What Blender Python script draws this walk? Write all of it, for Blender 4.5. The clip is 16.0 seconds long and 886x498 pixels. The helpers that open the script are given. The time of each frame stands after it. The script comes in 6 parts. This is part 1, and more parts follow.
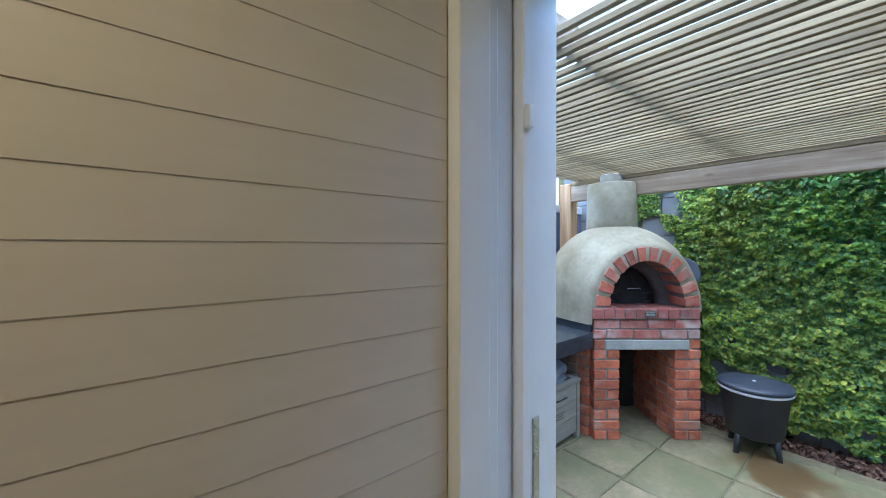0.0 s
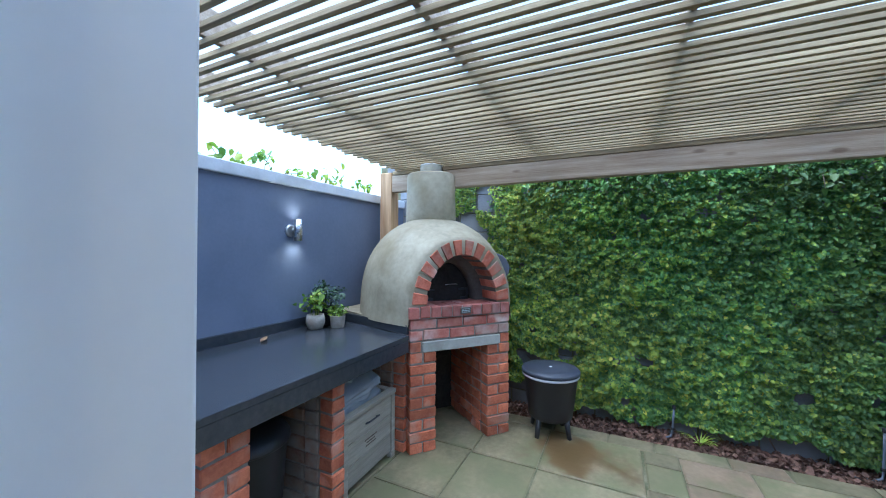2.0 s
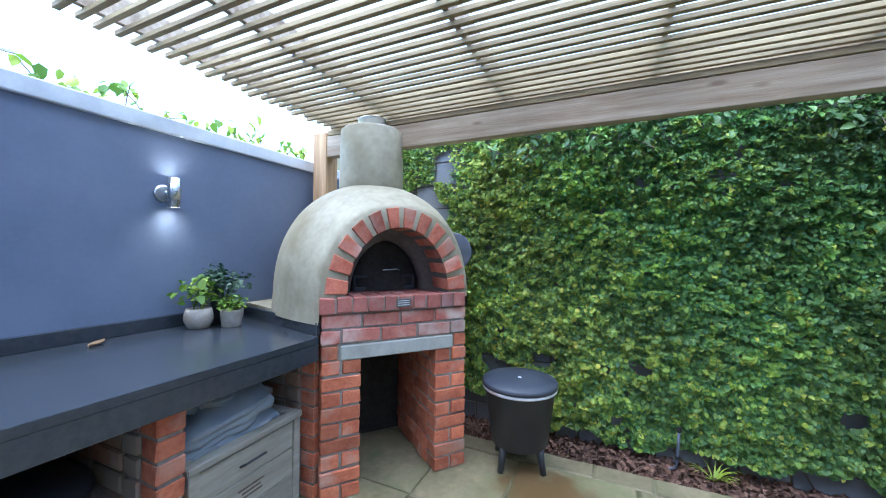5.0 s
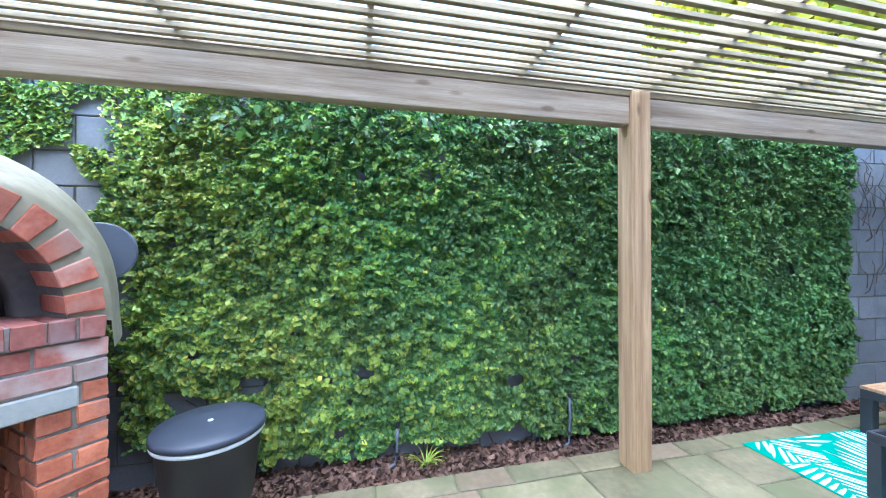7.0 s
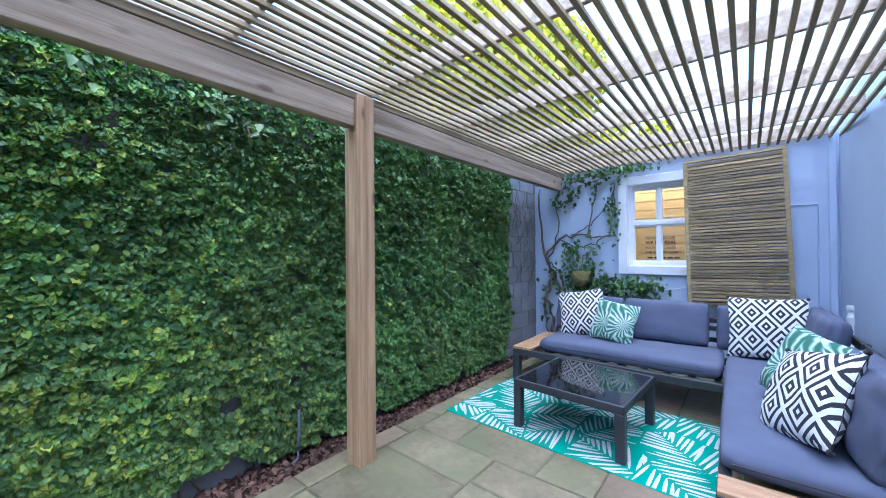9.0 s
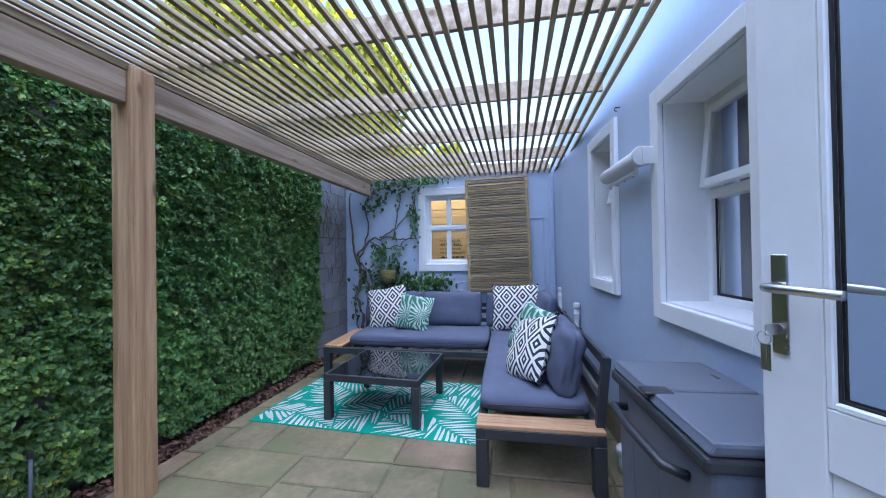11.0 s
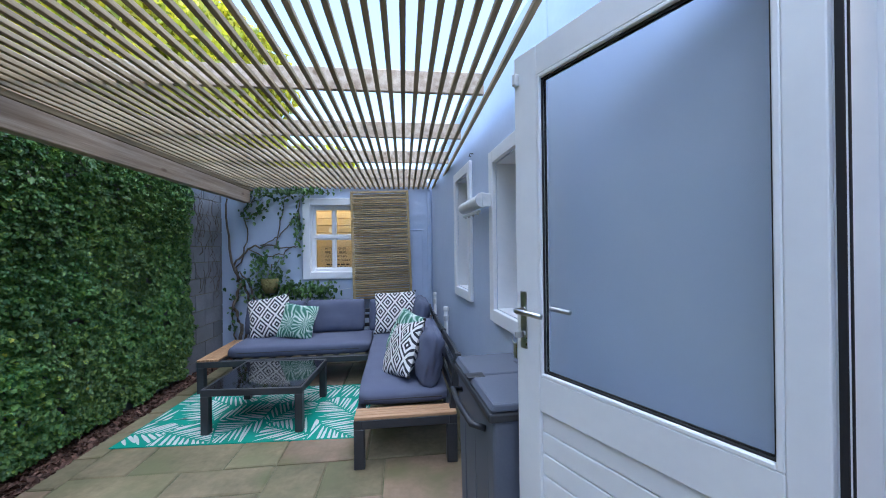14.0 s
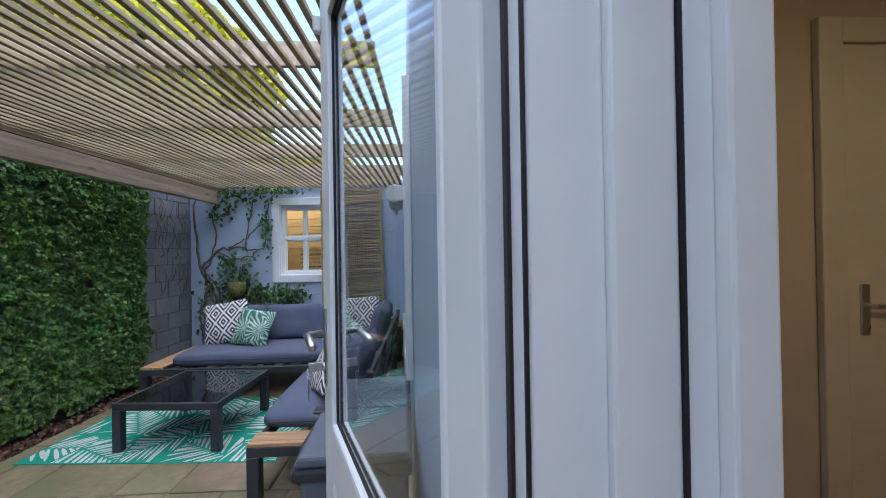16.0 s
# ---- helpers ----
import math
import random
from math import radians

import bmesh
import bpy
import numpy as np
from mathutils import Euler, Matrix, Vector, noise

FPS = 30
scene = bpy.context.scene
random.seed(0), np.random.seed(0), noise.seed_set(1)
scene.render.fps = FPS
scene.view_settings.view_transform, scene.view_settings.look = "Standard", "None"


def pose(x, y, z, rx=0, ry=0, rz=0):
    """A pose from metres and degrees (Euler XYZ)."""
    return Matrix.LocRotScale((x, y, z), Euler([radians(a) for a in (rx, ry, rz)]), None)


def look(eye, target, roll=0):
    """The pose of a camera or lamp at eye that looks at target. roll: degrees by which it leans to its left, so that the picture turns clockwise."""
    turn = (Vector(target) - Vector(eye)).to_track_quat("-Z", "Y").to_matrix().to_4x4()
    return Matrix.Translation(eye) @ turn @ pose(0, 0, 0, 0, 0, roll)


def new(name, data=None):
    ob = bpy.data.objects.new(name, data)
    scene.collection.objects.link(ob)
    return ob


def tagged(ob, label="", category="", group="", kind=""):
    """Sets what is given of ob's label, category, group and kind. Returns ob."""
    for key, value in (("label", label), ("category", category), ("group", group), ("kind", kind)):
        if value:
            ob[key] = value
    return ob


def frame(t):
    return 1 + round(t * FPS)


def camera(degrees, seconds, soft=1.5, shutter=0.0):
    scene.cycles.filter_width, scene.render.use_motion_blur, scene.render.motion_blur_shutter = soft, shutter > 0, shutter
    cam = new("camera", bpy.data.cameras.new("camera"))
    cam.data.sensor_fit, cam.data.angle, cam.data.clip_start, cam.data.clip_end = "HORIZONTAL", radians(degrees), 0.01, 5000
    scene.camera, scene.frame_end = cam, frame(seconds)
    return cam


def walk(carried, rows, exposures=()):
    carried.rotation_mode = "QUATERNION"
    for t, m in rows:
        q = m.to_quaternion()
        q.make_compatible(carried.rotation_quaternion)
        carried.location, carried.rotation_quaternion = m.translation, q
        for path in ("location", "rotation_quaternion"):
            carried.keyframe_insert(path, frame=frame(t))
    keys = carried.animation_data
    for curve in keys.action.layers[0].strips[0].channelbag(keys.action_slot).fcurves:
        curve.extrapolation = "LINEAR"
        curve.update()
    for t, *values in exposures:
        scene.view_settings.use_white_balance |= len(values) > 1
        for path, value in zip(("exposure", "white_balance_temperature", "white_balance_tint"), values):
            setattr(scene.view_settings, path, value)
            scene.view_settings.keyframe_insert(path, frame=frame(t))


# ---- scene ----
cam = camera(101.3, 16.0, 1.0)
PATH = [
    (0, (0.953, 0.826, 1.613), (2.204, 2.386, 1.604), 0.0),
    (0.5, (1.124, 0.831, 1.584), (2.541, 2.243, 1.587), 0.2),
    (1, (1.285, 0.9, 1.558), (2.875, 2.114, 1.564), 0.2),
    (1.5, (1.398, 0.949, 1.549), (3.116, 1.973, 1.553), 0.4),
    (2, (1.508, 1.007, 1.533), (3.307, 1.88, 1.54), 0.4),
    (2.5, (1.66, 1.01, 1.529), (3.466, 1.867, 1.529), 0.4),
    (3, (1.837, 1.006, 1.481), (3.637, 1.881, 1.504), 0.5),
    (3.2, (1.947, 0.976, 1.461), (3.721, 1.901, 1.479), 0.4),
    (5.3, (2.406, 1.013, 1.353), (4.24, 1.808, 1.362), 0.5),
    (5.5, (2.473, 0.988, 1.347), (4.319, 1.758, 1.354), 0.4),
    (6, (2.63, 0.927, 1.344), (4.536, 1.532, 1.348), 0.3),
    (6.5, (2.708, 0.855, 1.368), (4.705, 0.972, 1.374), 0.1),
    (7, (2.741, 0.831, 1.365), (4.689, 0.38, 1.368), -0.2),
    (7.5, (2.743, 0.714, 1.325), (4.55, -0.144, 1.355), -0.5),
    (8, (2.75, 0.615, 1.341), (4.422, -0.483, 1.364), -0.5),
    (8.5, (2.772, 0.594, 1.35), (4.288, -0.711, 1.361), -0.4),
    (9, (2.78, 0.602, 1.338), (4.062, -0.932, 1.353), -0.5),
    (9.5, (2.78, 0.631, 1.321), (3.81, -1.083, 1.34), -0.6),
    (10, (2.768, 0.662, 1.319), (3.553, -1.177, 1.332), -0.7),
    (10.2, (2.743, 0.68, 1.317), (3.424, -1.201, 1.328), -0.8),
    (12.3, (2.587, 0.957, 1.307), (2.818, -1.029, 1.333), -0.5),
    (12.5, (2.58, 0.99, 1.32), (2.804, -0.996, 1.348), -0.4),
    (13, (2.582, 1.05, 1.379), (2.781, -0.939, 1.398), -0.5),
    (13.5, (2.579, 1.134, 1.415), (2.551, -0.866, 1.43), -0.7),
    (14, (2.542, 1.183, 1.454), (2.33, -0.806, 1.457), -0.7),
    (14.5, (2.374, 1.161, 1.456), (2.172, -0.829, 1.464), -1.0),
    (15, (2.185, 1.11, 1.466), (2.013, -0.883, 1.47), -1.0),
    (15.5, (1.982, 1.011, 1.47), (1.868, -0.986, 1.47), -1.0),
    (16, (1.802, 0.876, 1.447), (1.735, -1.122, 1.459), -0.9),
]
# stops, white balance
EXPOSURES = [(0.0, 2.7, 5200, 2), (1.0, 2.65, 5000, 0), (3.0, 2.35, 5450, 4), (5.3, 3.05, 5350, 4), (7.0, 3.5, 5250, 4), (8.5, 3.0, 5200, 9), (10.0, 2.45, 5250, 13), (12.5, 2.22, 5500, 9), (13.5, 2.22, 5600, 8), (14.2, 2.08, 5650, 8), (15.0, 1.95, 5900, 8), (16.0, 1.95, 6150, 8)]
walk(cam, [(t, look(eye, target, roll)) for t, eye, target, roll in PATH], EXPOSURES)
# ---------------- world, sun, exposure ----------------
SKY = 0.15
world = bpy.data.worlds.new("sky")
scene.world = world
world.use_nodes = True
wn = world.node_tree
sky = wn.nodes.new("ShaderNodeTexSky")
sky.sky_type = "NISHITA"
sky.sun_disc = False
sky.sun_elevation = radians(80)
sky.sun_rotation = radians(-45)
sky.air_density, sky.dust_density, sky.ozone_density = 1.0, 1.2, 1.0
wn.nodes["Background"].inputs[1].default_value = SKY
wn.links.new(sky.outputs[0], wn.nodes["Background"].inputs[0])
sun = new("sun", bpy.data.lights.new("sun", "SUN"))
sun.data.energy, sun.data.angle, sun.data.color = 1.4, radians(100), (1.0, 0.98, 0.95)
sun.matrix_world = look((0, 0, 20), (2.4, -2.4, 0))

# ---------------- materials ----------------
def mat(name):
    m = bpy.data.materials.new(name)
    m.use_nodes = True
    return m, m.node_tree.nodes, m.node_tree.links, m.node_tree.nodes["Principled BSDF"]


def surf(name, c1, c2, scale=4.0, rough=0.6, bump=0.1, fine=60.0, metal=0.0, rand=0.0, stretch=(1, 1, 1), spec=0.5,
         stain=None, stain_scale=1.3, stain_at=(0.52, 0.72), dist=0.004, detail=6, knots=None, patch=None):
    """Two colours mixed by a coarse and a fine noise, an optional stain, a fine relief."""
    m, n, l, b = mat(name)
    tc = n.new("ShaderNodeTexCoord")
    mp = n.new("ShaderNodeMapping")
    mp.inputs["Scale"].default_value = stretch
    l.new(tc.outputs["Object"], mp.inputs[0])
    oi = n.new("ShaderNodeObjectInfo")
    add = n.new("ShaderNodeVectorMath")
    add.operation = "MULTIPLY_ADD"
    cmb = n.new("ShaderNodeCombineXYZ")
    for k in range(3):
        l.new(oi.outputs["Random"], cmb.inputs[k])
    add.inputs[1].default_value = (37, 19, 23)
    l.new(cmb.outputs[0], add.inputs[0])
    l.new(mp.outputs[0], add.inputs[2])
    a = n.new("ShaderNodeTexNoise")
    a.inputs["Scale"].default_value, a.inputs["Detail"].default_value = scale, detail
    a.inputs["Roughness"].default_value = 0.6
    l.new(add.outputs[0], a.inputs["Vector"])
    f = n.new("ShaderNodeTexNoise")
    f.inputs["Scale"].default_value, f.inputs["Detail"].default_value = fine, 3
    l.new(add.outputs[0], f.inputs["Vector"])
    mixf = n.new("ShaderNodeMath")
    mixf.operation = "MULTIPLY_ADD"
    l.new(f.outputs["Fac"], mixf.inputs[0])
    mixf.inputs[1].default_value = 0.35
    l.new(a.outputs["Fac"], mixf.inputs[2])
    ramp = n.new("ShaderNodeValToRGB")
    ramp.color_ramp.elements[0].position, ramp.color_ramp.elements[1].position = 0.48, 0.88
    ramp.color_ramp.elements[0].color, ramp.color_ramp.elements[1].color = (*c1, 1), (*c2, 1)
    l.new(mixf.outputs[0], ramp.inputs[0])
    col = ramp.outputs[0]
    if stain:
        s = n.new("ShaderNodeTexNoise")
        s.inputs["Scale"].default_value, s.inputs["Detail"].default_value = stain_scale, 5
        l.new(add.outputs[0], s.inputs["Vector"])
        r2 = n.new("ShaderNodeMapRange")
        r2.inputs[1].default_value, r2.inputs[2].default_value = stain_at
        l.new(s.outputs["Fac"], r2.inputs[0])
        mx = n.new("ShaderNodeMix")
        mx.data_type = "RGBA"
        l.new(r2.outputs[0], mx.inputs[0])
        l.new(col, mx.inputs[6])
        mx.inputs[7].default_value = (*stain, 1)
        col = mx.outputs[2]
    if knots:
        km = n.new("ShaderNodeMapping")
        km.inputs["Scale"].default_value = knots
        l.new(tc.outputs["Object"], km.inputs[0])
        vk = n.new("ShaderNodeTexVoronoi")
        vk.inputs["Scale"].default_value = 1.0
        l.new(km.outputs[0], vk.inputs["Vector"])
        kr = n.new("ShaderNodeMapRange")
        kr.inputs[1].default_value, kr.inputs[2].default_value = 0.07, 0.15
        kr.inputs[3].default_value, kr.inputs[4].default_value = 0.65, 0.0
        l.new(vk.outputs["Distance"], kr.inputs[0])
        mk = n.new("ShaderNodeMix")
        mk.data_type = "RGBA"
        l.new(kr.outputs[0], mk.inputs[0])
        l.new(col, mk.inputs[6])
        mk.inputs[7].default_value = (0.10, 0.05, 0.025, 1)
        col = mk.outputs[2]
    wet = None
    if patch:
        pm = n.new("ShaderNodeMapping")
        pm.vector_type = "POINT"
        pm.inputs["Location"].default_value = (-patch[0] * patch[2], -patch[1] * patch[3], 0)
        pm.inputs["Scale"].default_value = (patch[2], patch[3], 0)
        l.new(tc.outputs["Object"], pm.inputs[0])
        ln = n.new("ShaderNodeVectorMath")
        ln.operation = "LENGTH"
        l.new(pm.outputs[0], ln.inputs[0])
        pn = n.new("ShaderNodeTexNoise")
        pn.inputs["Scale"].default_value, pn.inputs["Detail"].default_value = 5.0, 5
        l.new(tc.outputs["Object"], pn.inputs["Vector"])
        pa = n.new("ShaderNodeMath")
        pa.operation = "MULTIPLY_ADD"
        l.new(pn.outputs["Fac"], pa.inputs[0])
        pa.inputs[1].default_value = 1.7
        l.new(ln.outputs["Value"], pa.inputs[2])
        pr_ = n.new("ShaderNodeMapRange")
        pr_.inputs[1].default_value, pr_.inputs[2].default_value = 1.25, 1.55
        pr_.inputs[3].default_value, pr_.inputs[4].default_value = 0.85, 0.0
        l.new(pa.outputs[0], pr_.inputs[0])
        wet = pr_.outputs[0]
        mp_ = n.new("ShaderNodeMix")
        mp_.data_type = "RGBA"
        l.new(wet, mp_.inputs[0])
        l.new(col, mp_.inputs[6])
        mp_.inputs[7].default_value = (0.105, 0.058, 0.022, 1)
        col = mp_.outputs[2]
    if rand:
        hs = n.new("ShaderNodeHueSaturation")
        mr = n.new("ShaderNodeMapRange")
        mr.inputs[3].default_value, mr.inputs[4].default_value = 1 - rand, 1 + rand
        l.new(oi.outputs["Random"], mr.inputs[0])
        l.new(mr.outputs[0], hs.inputs["Value"])
        l.new(col, hs.inputs["Color"])
        col = hs.outputs[0]
    l.new(col, b.inputs["Base Color"])
    b.inputs["Metallic"].default_value = metal
    b.inputs["Specular IOR Level"].default_value = spec
    rr = n.new("ShaderNodeMapRange")
    rr.inputs[3].default_value, rr.inputs[4].default_value = max(0.02, rough - 0.08), min(1, rough + 0.08)
    l.new(a.outputs["Fac"], rr.inputs[0])
    l.new(rr.outputs[0], b.inputs["Roughness"])
    if wet is not None:
        wr = n.new("ShaderNodeMath")
        wr.operation = "MULTIPLY_ADD"
        l.new(wet, wr.inputs[0])
        wr.inputs[1].default_value = -0.35
        l.new(rr.outputs[0], wr.inputs[2])
        l.new(wr.outputs[0], b.inputs["Roughness"])
    if bump:
        bp = n.new("ShaderNodeBump")
        bp.inputs["Strength"].default_value, bp.inputs["Distance"].default_value = bump, dist
        l.new(mixf.outputs[0], bp.inputs["Height"])
        l.new(bp.outputs[0], b.inputs["Normal"])
    return m


def leaf_mat(name, cols, trans=0.25, rough=0.45, hue=0.0):
    m, n, l, b = mat(name)
    g = n.new("ShaderNodeNewGeometry")
    ramp = n.new("ShaderNodeValToRGB")
    els = ramp.color_ramp.elements
    while len(els) < len(cols):
        els.new(0.5)
    for i, c in enumerate(cols):
        els[i].position = i / (len(cols) - 1)
        els[i].color = (*c, 1)
    l.new(g.outputs["Random Per Island"], ramp.inputs[0])
    tc = n.new("ShaderNodeTexCoord")
    ns = n.new("ShaderNodeTexNoise")
    ns.inputs["Scale"].default_value, ns.inputs["Detail"].default_value = 2.2, 4
    l.new(tc.outputs["Object"], ns.inputs["Vector"])
    mr = n.new("ShaderNodeMapRange")
    mr.inputs[1].default_value, mr.inputs[2].default_value = 0.3, 0.7
    mr.inputs[3].default_value, mr.inputs[4].default_value = 0.65, 1.35
    l.new(ns.outputs["Fac"], mr.inputs[0])
    hs = n.new("ShaderNodeHueSaturation")
    l.new(mr.outputs[0], hs.inputs["Value"])
    l.new(ramp.outputs[0], hs.inputs["Color"])
    if hue:
        n2 = n.new("ShaderNodeTexNoise")
        n2.inputs["Scale"].default_value, n2.inputs["Detail"].default_value = 0.9, 5
        l.new(tc.outputs["Object"], n2.inputs["Vector"])
        h2 = n.new("ShaderNodeMapRange")
        h2.inputs[1].default_value, h2.inputs[2].default_value = 0.35, 0.65
        h2.inputs[3].default_value, h2.inputs[4].default_value = 0.5 - hue, 0.5 + hue
        l.new(n2.outputs["Fac"], h2.inputs[0])
        l.new(h2.outputs[0], hs.inputs["Hue"])
    l.new(hs.outputs[0], b.inputs["Base Color"])
    b.inputs["Roughness"].default_value = rough
    if trans:
        tr = n.new("ShaderNodeBsdfTranslucent")
        l.new(hs.outputs[0], tr.inputs["Color"])
        ms = n.new("ShaderNodeMixShader")
        ms.inputs[0].default_value = trans
        l.new(b.outputs[0], ms.inputs[1])
        l.new(tr.outputs[0], ms.inputs[2])
        l.new(ms.outputs[0], n["Material Output"].inputs["Surface"])
    return m


def glass_mat(name, tint, rough=0.0, ior=1.4):
    m, n, l, b = mat(name)
    b.inputs["Base Color"].default_value = (*tint, 1)
    b.inputs["Transmission Weight"].default_value = 1.0
    b.inputs["Roughness"].default_value = rough
    b.inputs["IOR"].default_value = ior
    return m


def glow(name, col, power):
    m, n, l, b = mat(name)
    b.inputs["Base Color"].default_value = (*col, 1)
    b.inputs["Emission Color"].default_value = (*col, 1)
    b.inputs["Emission Strength"].default_value = power
    return m


M_BLUE_DARK = surf("slate blue plaster", (0.115, 0.14, 0.205), (0.145, 0.17, 0.24), 2.5, 0.75, 0.25, 45, stain=(0.17, 0.195, 0.27), stain_scale=1.1, stain_at=(0.55, 0.85))
M_BLUE = surf("pale blue plaster", (0.46, 0.54, 0.70), (0.52, 0.60, 0.75), 1.8, 0.7, 0.25, 40, stain=(0.42, 0.49, 0.64), stain_scale=0.8, stain_at=(0.5, 0.8))
M_WHITE = surf("white gloss paint", (0.80, 0.82, 0.85), (0.85, 0.87, 0.89), 3, 0.35, 0.06, 30)
M_TRIM = surf("white plaster trim", (0.78, 0.80, 0.83), (0.84, 0.85, 0.87), 3, 0.6, 0.15, 50)
M_COPING = surf("pale grey coping plaster", (0.50, 0.53, 0.58), (0.62, 0.64, 0.67), 5, 0.8, 0.3, 60, stain=(0.38, 0.40, 0.42), stain_scale=3)
M_BOARD = surf("cream weatherboard paint", (0.63, 0.58, 0.49), (0.69, 0.63, 0.54), 2, 0.5, 0.05, 20, stretch=(0.4, 1, 3))
M_BEIGE = surf("beige wall paint", (0.55, 0.46, 0.37), (0.60, 0.50, 0.41), 2, 0.6, 0.1, 40)
M_WOODFLOOR = surf("brown laminate", (0.22, 0.13, 0.07), (0.32, 0.2, 0.12), 3, 0.4, 0.1, 30, stretch=(1, 8, 1))
M_STONE = surf("green-stained sandstone", (0.12, 0.105, 0.055), (0.25, 0.21, 0.125), 3.0, 0.7, 0.6, 26, rand=0.16, stain=(0.14, 0.14, 0.068), stain_scale=2.2, stain_at=(0.45, 0.68), dist=0.006, patch=(4.42, 1.32, 2.0, 1.9))
M_STONE_BEIGE = surf("beige sandstone", (0.14, 0.12, 0.066), (0.28, 0.23, 0.14), 3.0, 0.7, 0.6, 26, rand=0.14, stain=(0.13, 0.135, 0.06), stain_scale=2.6, stain_at=(0.48, 0.68), dist=0.006, patch=(4.42, 1.32, 2.0, 1.9))
M_STONE_PINK = surf("pinkish sandstone", (0.165, 0.12, 0.075), (0.275, 0.20, 0.135), 3.0, 0.7, 0.6, 26, rand=0.14, stain=(0.14, 0.125, 0.06), stain_scale=2.6, stain_at=(0.48, 0.68), dist=0.006, patch=(4.42, 1.32, 2.0, 1.9))
M_MORTAR = surf("mossy floor mortar", (0.085, 0.09, 0.04), (0.20, 0.18, 0.115), 9, 0.9, 0.8, 60)
M_BRICK = surf("worn red clay brick", (0.34, 0.085, 0.042), (0.58, 0.195, 0.10), 9, 0.88, 0.8, 60, rand=0.28, stain=(0.46, 0.31, 0.24), stain_scale=5, stain_at=(0.55, 0.8))
M_PALEBRICK = surf("salt-stained red brick", (0.34, 0.10, 0.075), (0.50, 0.20, 0.15), 9, 0.9, 0.8, 60, rand=0.25, stain=(0.54, 0.42, 0.37), stain_scale=6, stain_at=(0.46, 0.7))
M_ARCHBRICK = surf("worn arch brick", (0.33, 0.085, 0.05), (0.53, 0.18, 0.11), 8, 0.88, 0.7, 60, rand=0.32, stain=(0.46, 0.31, 0.25), stain_scale=5, stain_at=(0.54, 0.78))
M_REDBRICK = surf("dull red brick", (0.25, 0.07, 0.055), (0.40, 0.15, 0.12), 9, 0.8, 0.6, 70, rand=0.25, stain=(0.45, 0.30, 0.28), stain_scale=5, stain_at=(0.54, 0.76))
M_BMORTAR = surf("grey brick mortar", (0.20, 0.18, 0.155), (0.36, 0.325, 0.285), 10, 0.95, 0.9, 70, stain=(0.15, 0.13, 0.11), stain_scale=4)
M_CEMENT = surf("smooth cement render", (0.225, 0.195, 0.13), (0.39, 0.345, 0.245), 3.2, 0.7, 0.4, 26, stain=(0.19, 0.155, 0.085), stain_scale=2.6, stain_at=(0.48, 0.72))
M_LINTEL = surf("pale concrete", (0.33, 0.325, 0.29), (0.45, 0.44, 0.395), 6, 0.85, 0.4, 50, stain=(0.27, 0.25, 0.21), stain_scale=4)
M_SMOKED = surf("smoke-stained render", (0.07, 0.062, 0.055), (0.17, 0.155, 0.135), 4, 0.85, 0.4, 40)
M_SOOT_DARK = surf("sooty firebrick and dark store back", (0.015, 0.014, 0.013), (0.05, 0.045, 0.04), 5, 0.95, 0.4, 40)
M_BLOCK = surf("grey concrete block", (0.15, 0.155, 0.17), (0.23, 0.235, 0.25), 4, 0.9, 0.5, 50, rand=0.1, stain=(0.13, 0.135, 0.14), stain_scale=2)
M_GRANITE = surf("polished black granite", (0.030, 0.035, 0.044), (0.044, 0.050, 0.060), 30, 0.22, 0.0, 300, spec=0.6)
M_TIMBER = surf("weathered pine", (0.27, 0.19, 0.125), (0.50, 0.40, 0.30), 2.2, 0.8, 0.6, 18, stretch=(12, 0.5, 12), rand=0.08, stain=(0.19, 0.125, 0.075), stain_scale=0.9, stain_at=(0.52, 0.72), knots=(7, 2.6, 7))
M_POST = surf("weathered pine post", (0.32, 0.18, 0.088), (0.57, 0.385, 0.215), 2.2, 0.8, 0.6, 18, stretch=(12, 12, 0.5), stain=(0.24, 0.135, 0.065), stain_scale=0.9, stain_at=(0.52, 0.72), knots=(7, 7, 2.6))
M_SLAT = surf("treated pine lath", (0.205, 0.145, 0.076), (0.40, 0.305, 0.17), 4, 0.8, 0.3, 60, stretch=(8, 0.4, 8), rand=0.2)
M_SMEARED = surf("mortar-smeared rough brick", (0.20, 0.105, 0.07), (0.33, 0.20, 0.14), 7, 0.92, 0.9, 50, rand=0.2, stain=(0.30, 0.27, 0.225), stain_scale=5, stain_at=(0.42, 0.6))
M_BAMBOO = surf("weathered cane lath", (0.15, 0.105, 0.045), (0.36, 0.275, 0.14), 5, 0.7, 0.5, 60, stretch=(0.5, 8, 8), rand=0.4)
M_CHAR = surf("charcoal powder-coated aluminium", (0.030, 0.033, 0.040), (0.040, 0.044, 0.052), 8, 0.45, 0.05, 120)
M_TEAK = surf("oiled teak slat", (0.36, 0.20, 0.10), (0.55, 0.34, 0.19), 4, 0.55, 0.2, 60, stretch=(0.5, 10, 10), rand=0.12)
M_CUSHION = surf("grey-blue woven polyester", (0.085, 0.097, 0.155), (0.105, 0.12, 0.18), 5, 0.9, 0.35, 260)
M_BLACKGLASS = surf("black glass", (0.006, 0.006, 0.007), (0.009, 0.009, 0.01), 3, 0.03, 0.0, 20, spec=0.8)
M_BIN = surf("grey moulded plastic", (0.10, 0.115, 0.155), (0.125, 0.14, 0.18), 4, 0.5, 0.12, 90)
